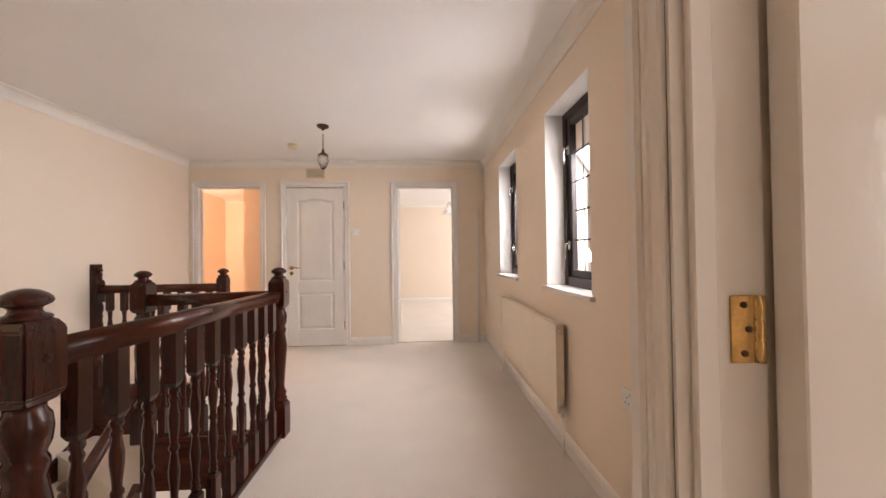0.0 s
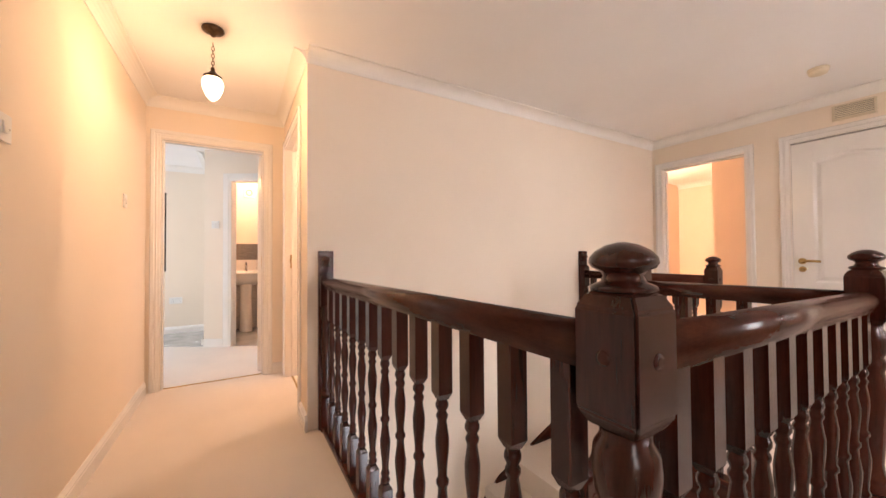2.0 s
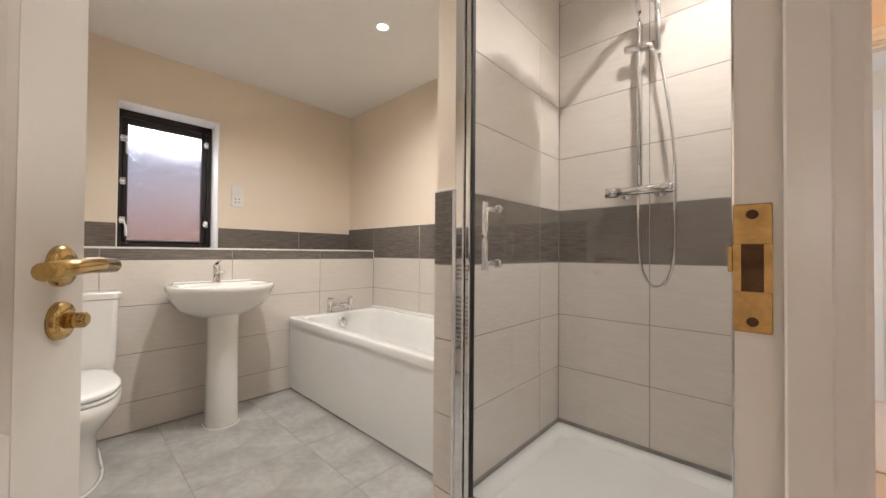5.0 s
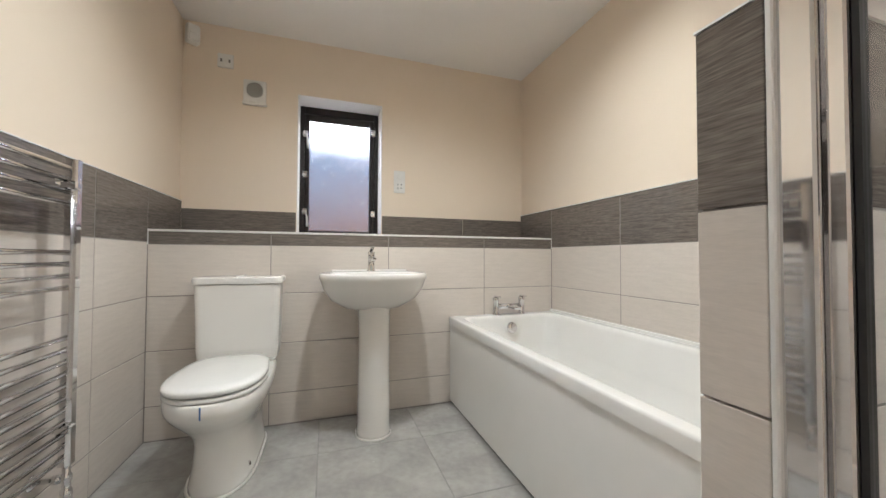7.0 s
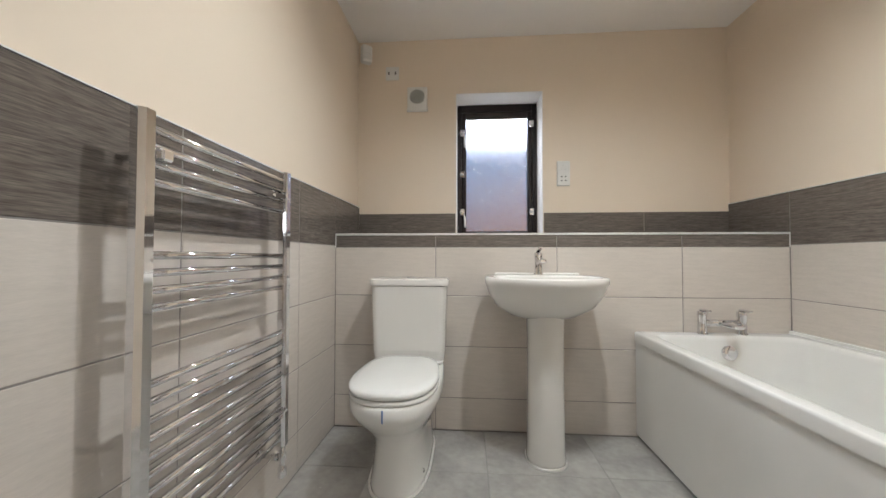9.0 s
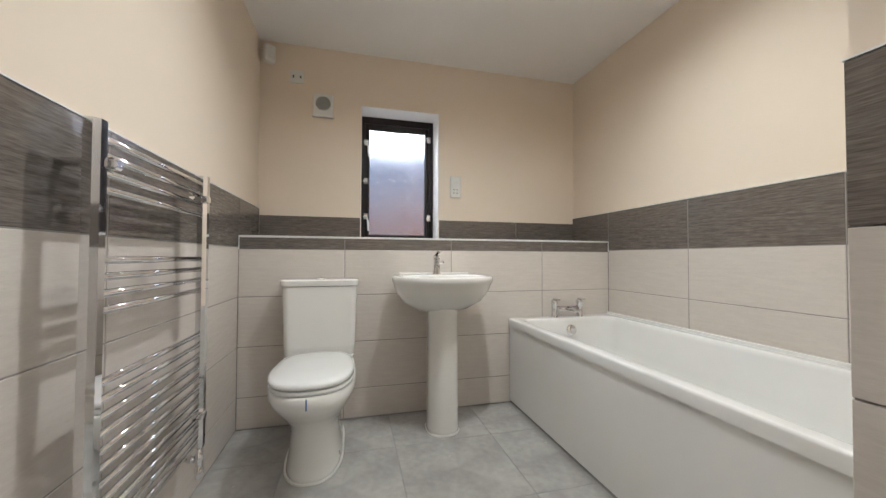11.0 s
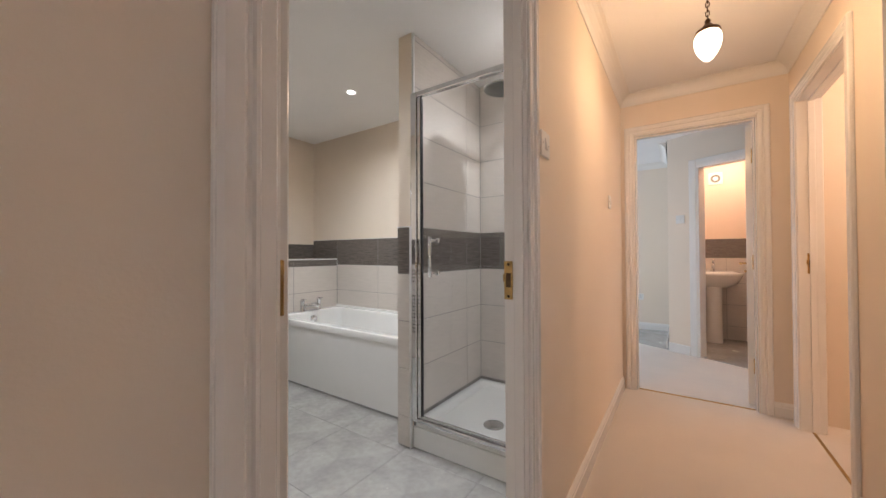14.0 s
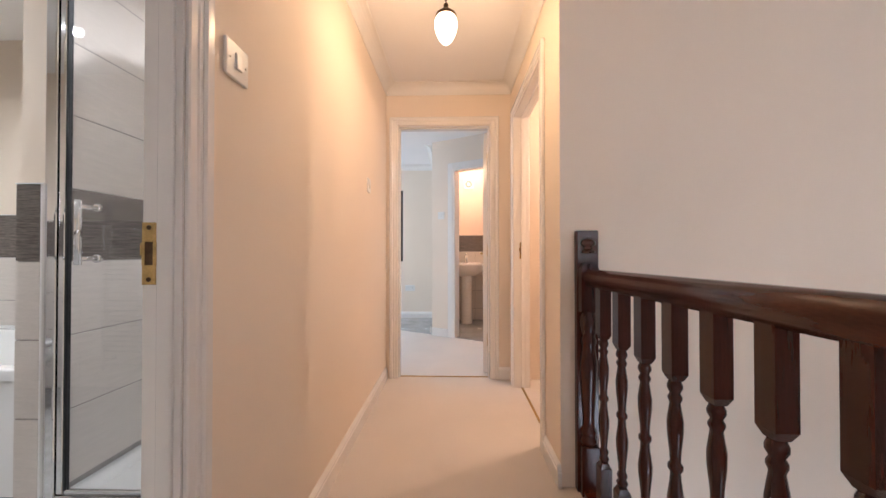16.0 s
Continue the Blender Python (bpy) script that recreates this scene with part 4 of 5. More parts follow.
# front bedroom pendant
fp = thing("bedroom_pendant", "pendant with a clear fluted glass cone shade", "pendant light", (1.275, 7.0, CEIL))
part("ceiling_rose", lathe(bmesh.new(), [(0.045, 0), (0.045, -0.012), (0.02, -0.025)], 20), M_PLASTIC, fp)
part("flex", tube(bmesh.new(), [(0, 0, -0.02), (0, 0, -0.27)], 0.004, 8), M_PLASTIC, fp)
part("lamp_holder", lathe(bmesh.new(), [(0.018, -0.25), (0.020, -0.30), (0.016, -0.33)], 16), M_ALU, fp)
bm = bmesh.new()
prof = [(0.03, -0.27), (0.05, -0.30), (0.085, -0.39), (0.125, -0.47), (0.128, -0.475)]
seg = 32
rings = [[((r + (0.006 if i % 2 else -0.004) * (r / 0.12)) * math.cos(2 * math.pi * i / seg), (r + (0.006 if i % 2 else -0.004) * (r / 0.12)) * math.sin(2 * math.pi * i / seg), z) for i in range(seg)] for r, z in prof]
loft(bm, rings, cap=False)
part("shade", bm, M_CUTGLASS, fp, "clear fluted glass shade")


# ---- bathroom fittings ----
def rring(cx, cy, w, d, r, z, n=6):
    """A rounded rectangle."""
    pts = []
    for sx, sy, a0 in ((1, 1, 0), (-1, 1, 90), (-1, -1, 180), (1, -1, 270)):
        for k in range(n + 1):
            a = radians(a0 + 90 * k / n)
            pts.append((cx + sx * (w / 2 - r) + r * math.cos(a), cy + sy * (d / 2 - r) + r * math.sin(a), z))
    return pts


def egg(cx, yb, yf, w, z, n=32, p=2.5):
    """A closed loop, rounder at the front yf than at the back yb."""
    mid = yb + (yf - yb) * 0.52
    pts = []
    for k in range(n):
        a = 2 * math.pi * k / n
        c, s = math.cos(a), math.sin(a)
        e = 2 / (2.1 if s > 0 else 3.4)
        x = w * math.copysign(abs(c) ** e, c)
        y = mid + ((yf - mid) if s > 0 else (mid - yb)) * math.copysign(abs(s) ** e, s)
        pts.append((cx + x, y, z))
    return pts


# bath
BX0, BX1, BY0, BY1, BZ = -2.636, -1.900, -2.044, -0.372, 0.525
ba = thing("bath", "white acrylic bath with a plain white side panel", "bath")
bm = bmesh.new()
cx, cy, w, d = (BX0 + BX1) / 2, (BY0 + BY1) / 2, BX1 - BX0, BY1 - BY0
rings = [rring(cx, cy, w, d, 0.012, BZ - 0.046), rring(cx, cy, w, d, 0.012, BZ - 0.040), rring(cx, cy, w, d, 0.012, BZ - 0.010),
         rring(cx, cy, w - 0.003, d - 0.003, 0.012, BZ - 0.004), rring(cx, cy, w - 0.012, d - 0.012, 0.014, BZ), rring(cx, cy, w - 0.022, d - 0.022, 0.016, BZ + 0.0005),
         rring(cx, cy, w - 0.095, d - 0.145, 0.05, BZ), rring(cx, cy, w - 0.104, d - 0.154, 0.06, BZ - 0.001), rring(cx, cy, w - 0.116, d - 0.166, 0.066, BZ - 0.008),
         rring(cx, cy, w - 0.124, d - 0.176, 0.07, BZ - 0.022),
         rring(cx, cy - 0.02, w - 0.17, d - 0.26, 0.09, BZ - 0.18), rring(cx, cy - 0.05, w - 0.23, d - 0.42, 0.12, BZ - 0.35),
         rring(cx, cy - 0.05, w - 0.34, d - 0.62, 0.10, BZ - 0.385)]
loft(bm, rings, cap=False)
bm.faces.new([bm.verts.new(q) for q in rings[-1]])
part("tub", bm, M_ACRYLIC, ba)
part("side_panel", boxm(BX1 - 0.022, BX1 - 0.008, BY0, BY1, 0.018, BZ - 0.042, 0.002), M_ACRYLIC, ba, "plain white bath panel")
part("plinth", boxm(BX1 - 0.04, BX1 - 0.016, BY0, BY1, 0.0, 0.018), M_ALU, ba)
part("tile_upstand", boxm(BX0 - 0.004, BX0 + 0.012, BY0, BY1, BZ - 0.006, BZ + 0.016, 0.004, segs=2), M_ACRYLIC, ba, "white raised lip against the tiles")
ov = part("overflow", turned(lathe(bmesh.new(), [(0.034, 0), (0.034, 0.006), (0.030, 0.012), (0.012, 0.014)], 24), pose(-2.27, BY0 + 0.115, 0.455, -80, 0, 0)), M_CHROME, ba, "round chrome overflow knob")
part("waste", lathe(bmesh.new(), [(0.03, 0), (0.03, 0.004), (0.01, 0.005)], 20), M_CHROME, ba, at=(cx, BY0 + 0.42, BZ - 0.384))
tp = thing("bath_tap", "chrome deck-mounted bath filler tap", "tap", (-2.285, BY0 + 0.05, BZ))
for sx in (-0.09, 0.09):
    bm = bmesh.new()
    lathe(bm, [(0.026, 0), (0.026, 0.006), (0.020, 0.010), (0.019, 0.085), (0.021, 0.088), (0.021, 0.108), (0.016, 0.112)], 20, at=(sx, 0, 0))
    pl = part("pillar", bm, M_CHROME, tp)
    part("lever", boxm(sx - 0.008, sx + 0.008, -0.012, 0.058, 0.112, 0.122, 0.004, segs=2), M_CHROME, pl)
part("bridge", tube(bmesh.new(), [(-0.09, 0, 0.055), (0.09, 0, 0.055)], 0.016, 14), M_CHROME, tp)
part("spout", boxm(-0.024, 0.024, 0.0, 0.115, 0.045, 0.063, 0.006, segs=2), M_CHROME, tp)

# washbasin
def washbasin(name, m, label, group="", lift=0.0):
    b = thing(name, label, "washbasin", m, group=group)
    bm = bmesh.new()
    def sh(w, yb, yf, z):
        pts = egg(0, yb, yf, w, z, 36)
        return pts
    rings = [sh(0.09, 0.03, 0.22, 0.635), sh(0.15, 0.02, 0.30, 0.655), sh(0.215, 0.01, 0.375, 0.70), sh(0.25, 0.004, 0.415, 0.755), sh(0.262, 0.0, 0.43, 0.795),
             sh(0.268, 0.0, 0.437, 0.805), sh(0.268, 0.0, 0.437, 0.826), sh(0.262, 0.002, 0.431, 0.833), sh(0.225, 0.125, 0.40, 0.831), sh(0.215, 0.13, 0.39, 0.82),
             sh(0.17, 0.15, 0.34, 0.745), sh(0.06, 0.2, 0.28, 0.715)]
    loft(bm, rings)
    part("bowl", bm, M_CERAMIC, b)
    part("splash_rim", boxm(-0.21, 0.21, 0.0, 0.035, 0.825, 0.842, 0.007, segs=2), M_CERAMIC, b)
    bm = bmesh.new()
    loft(bm, [egg(0, 0.13, 0.315, wd, z, 24) for wd, z in ((0.085, 0.0 + lift), (0.083, 0.02 + lift), (0.080, 0.08), (0.077, 0.35), (0.077, 0.55), (0.079, 0.64), (0.080, 0.68))])
    part("pedestal", bm, M_CERAMIC, b)
    part("sealant", loft(bmesh.new(), [egg(0, 0.122, 0.323, 0.088, lift, 24), egg(0, 0.128, 0.317, 0.082, 0.008 + lift, 24)]), M_PLASTIC, b)
    t = part("tap", lathe(bmesh.new(), [(0.024, 0.0), (0.024, 0.005), (0.019, 0.010), (0.018, 0.075), (0.019, 0.080), (0.019, 0.105), (0.014, 0.110)], 20), M_CHROME, b, "chrome mixer tap", at=(0, 0.075, 0.832))
    part("spout", turned(boxm(-0.013, 0.013, 0, 0.115, -0.009, 0.009, 0.004, segs=2), pose(0, 0.005, 0.055, 8, 0, 0)), M_CHROME, t)
    part("lever", turned(boxm(-0.010, 0.010, -0.01, 0.075, 0, 0.008, 0.003, segs=2), pose(0, -0.005, 0.112, 14, 0, 0)), M_CHROME, t)
    part("waste", lathe(bmesh.new(), [(0.022, 0), (0.022, 0.003), (0.008, 0.004)], 18), M_CHROME, b, at=(0, 0.24, 0.716))
    return b


washbasin("washbasin", pose(-1.42, -2.046, -0.026), "white ceramic pedestal washbasin with a chrome mixer tap", lift=0.026)

# toilet
def dloop(hw, yb, yf, z, back=0.74, n=40, p=2.5):
    """A D-shaped loop: a full round front at yf, sides that draw in to a straight back at yb."""
    mid = yb + (yf - yb) * 0.50
    pts = []
    for k in range(n):
        a = 2 * math.pi * k / n
        c, q = math.cos(a), math.sin(a)
        e = 2 / (p if q > 0 else 5.5)
        u, v = math.copysign(abs(c) ** e, c), math.copysign(abs(q) ** e, q)
        y = mid + ((yf - mid) if q > 0 else (mid - yb)) * v
        t = max(0.0, (mid - y) / (mid - yb))
        pts.append((hw * u * (1 - (1 - back) * t * t), y, z))
    return pts


wc = thing("toilet", "white close-coupled ceramic toilet with the lid down", "toilet", (-0.793, 0, 0))
bm = bmesh.new()
loft(bm, [dloop(0.120, -2.02, -1.498, 0.0, 1.0), dloop(0.116, -2.02, -1.502, 0.02, 1.0), dloop(0.106, -2.02, -1.520, 0.09, 1.0), dloop(0.103, -2.02, -1.522, 0.17, 1.0),
          dloop(0.112, -2.02, -1.505, 0.215, 1.0), dloop(0.140, -2.02, -1.455, 0.262, 0.95), dloop(0.162, -2.02, -1.405, 0.305, 0.88), dloop(0.172, -2.02, -1.382, 0.330, 0.86),
          dloop(0.176, -2.02, -1.376, 0.342, 0.86), dloop(0.178, -2.02, -1.374, 0.352, 0.86), dloop(0.178, -2.02, -1.374, 0.382, 0.86), dloop(0.172, -2.02, -1.380, 0.389, 0.86)])
part("pan", bm, M_CERAMIC, wc)
bm = bmesh.new()
loft(bm, [rring(0, -1.95, 0.25, 0.16, 0.03, 0.300), rring(0, -1.95, 0.29, 0.17, 0.03, 0.350), rring(0, -1.945, 0.32, 0.19, 0.03, 0.392), rring(0, -1.945, 0.335, 0.19, 0.03, 0.405)])
part("cistern_shelf", bm, M_CERAMIC, wc)
bm = bmesh.new()
loft(bm, [dloop(0.163, -1.845, -1.386, 0.389), dloop(0.168, -1.845, -1.380, 0.394), dloop(0.169, -1.845, -1.379, 0.402), dloop(0.166, -1.845, -1.383, 0.408)])
part("seat", bm, M_ACRYLIC, wc, "white plastic toilet seat")
bm = bmesh.new()
loft(bm, [dloop(0.165, -1.85, -1.385, 0.411), dloop(0.169, -1.85, -1.379, 0.415), dloop(0.170, -1.85, -1.378, 0.424), dloop(0.168, -1.85, -1.380, 0.430),
          dloop(0.161, -1.845, -1.390, 0.4345), dloop(0.138, -1.82, -1.43, 0.4375), dloop(0.06, -1.70, -1.53, 0.439)])
part("lid", bm, M_ACRYLIC, wc, "white plastic toilet lid")
bm = bmesh.new()
loft(bm, [rring(0, -1.955, 0.335, 0.165, 0.03, 0.40), rring(0, -1.953, 0.345, 0.172, 0.03, 0.45), rring(0, -1.95, 0.362, 0.18, 0.032, 0.755)], smooth=False)
part("cistern", bm, M_CERAMIC, wc)
bm = bmesh.new()
loft(bm, [rring(0, -1.95, 0.375, 0.188, 0.034, 0.758), rring(0, -1.95, 0.382, 0.19, 0.036, 0.768), rring(0, -1.95, 0.380, 0.19, 0.036, 0.784), rring(0, -1.95, 0.36, 0.175, 0.03, 0.791)], smooth=False)
part("cistern_lid", bm, M_CERAMIC, wc)
fb = part("flush_button", lathe(bmesh.new(), [(0.024, 0), (0.024, 0.006), (0.020, 0.008)], 24), M_CHROME, wc, "round chrome flush button", at=(0, -1.95, 0.790))
for sx in (-0.07, 0.07):
    part("seat_hinge", turned(lathe(bmesh.new(), [(0.012, -0.02), (0.012, 0.02)], 12), pose(sx, -1.845, 0.407, 0, 90, 0)), M_CHROME, wc)
part("blue_tag", boxm(-0.0015, 0.0035, -1.379, -1.3725, 0.342, 0.384), M_BLUE, wc, "blue protective film tab")
part("floor_sealant", loft(bmesh.new(), [dloop(0.127, -2.02, -1.491, 0.0, 1.0), dloop(0.121, -2.02, -1.496, 0.006, 1.0)]), M_PLASTIC, wc)
part("fixing_cap", turned(lathe(bmesh.new(), [(0.009, 0), (0.007, 0.005)], 12), pose(-0.108, -1.60, 0.06, 0, -80, 0)), M_ALU, wc)

# towel rail
TX, TY0, TY1 = -0.452, -1.372, -0.848
tr = thing("towel_radiator", "tall chrome ladder towel radiator on the tiled wall", "towel radiator")
for yy in (TY0, TY1):
    bm = bmesh.new()
    sec = [(-0.018, 0.012), (0.018, 0.012), (0.018, -0.004), (0.010, -0.014), (-0.010, -0.014), (-0.018, -0.004)]
    extrude(bm, [(TX + v, yy + u) for u, v in sec], 0.262, 1.180, "z")
    part("upright", bm, M_CHROME, tr)
BARS = [1.150, 1.115, 1.080, 1.045, 0.897, 0.862, 0.827, 0.792] + [0.642 - 0.0355 * k for k in range(11)]
for zz in BARS:
    part("bar", tube(bmesh.new(), [(TX + 0.004, TY0, zz), (TX + 0.004, TY1, zz)], 0.0085, 12), M_CHROME, tr)
for yy in (TY0 + 0.02, TY1 - 0.03):
    for zz in (1.098, 0.375):
        part("bracket", tube(bmesh.new(), [(TX - 0.02, yy, zz), (BXE - 0.009, yy, zz)], 0.010, 12), M_CHROME, tr)
        part("bracket_clamp", boxm(TX - 0.025, TX + 0.016, yy - 0.014, yy + 0.014, zz - 0.012, zz + 0.012, 0.004), M_CHROME, tr)
for yy in (TY0, TY1):
    v = part("valve", lathe(bmesh.new(), [(0.009, 0.034), (0.009, 0.006), (0.013, 0.002), (0.013, -0.016), (0.010, -0.020), (0.010, -0.040), (0.014, -0.043), (0.014, -0.072), (0.010, -0.076)], 16), M_CHROME, tr, at=(TX, yy, 0.230))
    part("pipe", tube(bmesh.new(), [(0, 0, -0.010), (BXE - 0.010 - TX, 0, -0.010)], 0.0075, 12), M_CHROME, v)
    part("collar", turned(lathe(bmesh.new(), [(0.022, 0), (0.022, 0.004), (0.010, 0.010)], 18), pose(BXE - 0.010 - TX, 0, -0.010, 0, -90, 0)), M_CHROME, v)
    part("valve_nut", tube(bmesh.new(), [(0.012, 0, -0.010), (0.034, 0, -0.010)], 0.0125, 6), M_CHROME, v)

# shower
SX = -1.717
tray = thing("shower_tray", "white acrylic shower tray on a raised plinth", "shower tray")
bm = bmesh.new()
tw, td, tcx, tcy = -1.727 + 2.50, BYN + 0.268, (-1.727 - 2.50) / 2, (BYN - 0.268) / 2
rr = [rring(tcx, tcy, tw, td, 0.01, 0.10), rring(tcx, tcy, tw, td, 0.01, 0.147), rring(tcx, tcy, tw - 0.008, td - 0.008, 0.012, 0.152),
      rring(tcx, tcy, tw - 0.10, td - 0.10, 0.03, 0.150), rring(tcx, tcy, tw - 0.14, td - 0.14, 0.04, 0.128)]
loft(bm, rr, cap=False)
bm.faces.new([bm.verts.new(q) for q in rr[-1]])
part("tray", bm, M_ACRYLIC, tray)
part("plinth", boxm(-1.743, -1.717, -0.28, BYN, 0.002, 0.118, 0.003), M_ACRYLIC, tray, "white plinth below the tray")
wst = part("waste", lathe(bmesh.new(), [(0.056, 0), (0.056, 0.004), (0.048, 0.009), (0.01, 0.011)], 28), M_ALU, tray, "round waste cover", at=(-1.95, 0.10, 0.128))
sd = thing("shower_door", "framed glass pivot shower door with chrome posts", "shower door")
part("wall_post", boxm(SX - 0.022, SX + 0.016, -0.28, -0.24, 0.152, 1.955, 0.005, segs=2), M_CHROME, sd)
part("door_post", boxm(SX - 0.016, SX + 0.010, -0.237, -0.217, 0.175, 1.925, 0.004, segs=2), M_CHROME, sd)
part("seal", boxm(SX - 0.012, SX + 0.006, -0.216, -0.21, 0.185, 1.915), M_BLACK, sd, "dark rubber door seal")
part("head_rail", boxm(SX - 0.022, SX + 0.016, -0.24, BYN, 1.925, 1.955, 0.005, segs=2), M_CHROME, sd)
part("bottom_rail", boxm(SX - 0.022, SX + 0.016, -0.24, BYN, 0.152, 0.172, 0.005, segs=2), M_CHROME, sd)
part("drip_strip", boxm(SX - 0.010, SX + 0.006, -0.213, BYN - 0.03, 0.176, 0.188, 0.002), M_ALU, sd)
part("far_post", boxm(SX - 0.022, SX + 0.016, BYN - 0.035, BYN, 0.172, 1.925, 0.005, segs=2), M_CHROME, sd)
gp = part("pane", boxm(SX - 0.006, SX, -0.212, BYN - 0.033, 0.186, 1.924), M_GLASS, sd)
gp.visible_shadow = False
for sgn in (1,):
    h = part("handle", tube(bmesh.new(), [(SX + 0.050, -0.124, 0.945), (SX + 0.050, -0.124, 1.155)], 0.010, 14), M_CHROME, sd, "chrome bar handle")
    for zz in (0.965, 1.135):
        part("handle_post", tube(bmesh.new(), [(SX - 0.03, -0.124, zz), (SX + 0.050, -0.124, zz)], 0.0075, 12), M_CHROME, h)
        part("boss", turned(lathe(bmesh.new(), [(0.014, 0), (0.014, 0.010), (0.010, 0.012)], 16), pose(SX, -0.106, zz, 0, 90, 0)), M_CHROME, h)
sv = thing("shower_mixer", "chrome thermostatic bar shower with riser rail and rain head", "shower")
VX, VY = -2.50, 0.115
part("valve_bar", tube(bmesh.new(), [(VX + 0.055, VY - 0.10, 1.27), (VX + 0.055, VY + 0.12, 1.27)], 0.019, 18), M_CHROME, sv)
for sy in (-1, 1):
    part("valve_knob", tube(bmesh.new(), [(VX + 0.055, VY + sy * 0.085, 1.27), (VX + 0.055, VY + sy * 0.135, 1.27)], 0.023, 18), M_CHROME, sv)
    part("inlet", turned(lathe(bmesh.new(), [(0.030, 0), (0.028, 0.008), (0.012, 0.014), (0.012, 0.05)], 18), pose(VX, VY + sy * 0.065, 1.27, 0, 90, 0)), M_CHROME, sv)
part("riser", tube(bmesh.new(), [(VX + 0.055, VY, 1.27), (VX + 0.055, VY, 1.98), (VX + 0.065, VY, 2.03), (VX + 0.10, VY, 2.06), (VX + 0.16, VY, 2.07), (VX + 0.42, VY, 2.07), (VX + 0.45, VY, 2.06), (VX + 0.46, VY, 2.03)], 0.011, 14), M_CHROME, sv)
part("wall_bracket", tube(bmesh.new(), [(VX, VY, 1.80), (VX + 0.055, VY, 1.80)], 0.012, 14), M_CHROME, sv)
hd = part("rain_head", lathe(bmesh.new(), [(0.016, 0.03), (0.03, 0.016), (0.098, 0.008), (0.103, 0.002), (0.100, -0.004)], 36), M_CHROME, sv, "round chrome rain head", at=(VX + 0.46, VY, 2.008))
part("nozzle_plate", lathe(bmesh.new(), [(0.094, -0.0045), (0.094, -0.007), (0.004, -0.008)], 36), M_GREYMESH, hd)
sl = part("slider", tube(bmesh.new(), [(VX + 0.060, VY - 0.055, 1.885), (VX + 0.060, VY + 0.075, 1.865)], 0.017, 18), M_CHROME, sv)
hs = part("hand_shower", tube(bmesh.new(), [(VX + 0.075, VY + 0.072, 1.835), (VX + 0.09, VY + 0.075, 1.93), (VX + 0.12, VY + 0.08, 2.03)], 0.012, 12), M_CHROME, sv)
part("spray_face", turned(lathe(bmesh.new(), [(0.02, 0.02), (0.05, 0.008), (0.052, 0), (0.046, -0.004)], 24), pose(VX + 0.135, VY + 0.082, 2.055, 0, -55, 0)), M_CHROME, hs)
hose = []
knots = [(0.055, -0.004, 1.255), (0.058, -0.004, 1.10), (0.066, 0.006, 0.96), (0.074, 0.035, 0.886), (0.080, 0.070, 0.866), (0.086, 0.108, 0.90),
         (0.090, 0.130, 1.0), (0.094, 0.134, 1.2), (0.094, 0.130, 1.42), (0.086, 0.104, 1.65), (0.076, 0.074, 1.84)]
for k in range(len(knots) - 1):
    p0, p1, p2, p3 = (Vector(knots[min(max(k + q, 0), len(knots) - 1)]) for q in (-1, 0, 1, 2))
    for u in range(5):
        t = u / 5
        v = 0.5 * (2 * p1 + (p2 - p0) * t + (2 * p0 - 5 * p1 + 4 * p2 - p3) * t * t + (3 * p1 - p0 - 3 * p2 + p3) * t ** 3)
        hose.append((VX + v.x, VY + v.y, v.z))
part("hose", tube(bmesh.new(), hose, 0.0065, 8), M_CHROME, sv, "ribbed chrome shower hose")

# downlights
for sx, sy in SPOTS:
    dl = thing("downlight", "recessed white ceiling downlight, switched on", "downlight", (sx, sy, CEIL), group="bathroom downlights")
    part("bezel", lathe(bmesh.new(), [(0.042, 0.002), (0.043, -0.003), (0.038, -0.006), (0.030, -0.004), (0.028, 0.002)], 28, caps=False), M_PLASTIC, dl)
    o = part("lamp", lathe(bmesh.new(), [(0.028, -0.001), (0.026, -0.004), (0.004, -0.005)], 24), M_SPOTGLOW, dl, "glowing lamp face")
    o.visible_shadow = False

# small fittings on the window wall
ef = thing("extractor_fan", "square white extractor fan with a round grille", "extractor fan", (-0.750, BYS, 1.918))
part("plate", boxm(-0.064, 0.064, 0, 0.022, -0.070, 0.068, 0.006, segs=2), M_PLASTIC, ef)
part("lower_lip", boxm(-0.068, 0.068, 0, 0.028, -0.088, -0.070, 0.004), M_PLASTIC, ef)
part("recess", turned(lathe(bmesh.new(), [(0.048, 0), (0.048, 0.003)], 28), pose(0, 0.021, 0.004, -90, 0, 0)), M_GREYMESH, ef)
for k in range(4):
    r = 0.012 + 0.011 * k
    bm = bmesh.new()
    tube(bm, [(r * math.cos(a), 0.025, 0.004 + r * math.sin(a)) for a in [i * math.pi / 12 for i in range(25)]], 0.0018, 6, caps=False)
    part("grille_ring", bm, M_PLASTIC, ef)
fs = thing("fan_isolator", "small white fan isolator switch plate", "switch", (-0.585, BYS, 2.085))
part("plate", boxm(-0.043, 0.043, 0, 0.010, -0.043, 0.043, 0.003, segs=2), M_PLASTIC, fs)
for dx in (-0.022, 0, 0.022):
    part("button", boxm(dx - 0.005, dx + 0.005, 0.009, 0.013, -0.009, 0.009, 0.001), M_GREYMESH if dx else M_PLASTIC, fs)
al = thing("alarm_sensor", "white plastic alarm sensor mounted in the bathroom corner", "alarm sensor", pose(-0.425, BYS + 0.05, 2.19, 0, 0, 35))
part("body", boxm(-0.034, 0.034, -0.025, 0.025, -0.055, 0.055, 0.012, segs=3), M_PLASTIC, al)
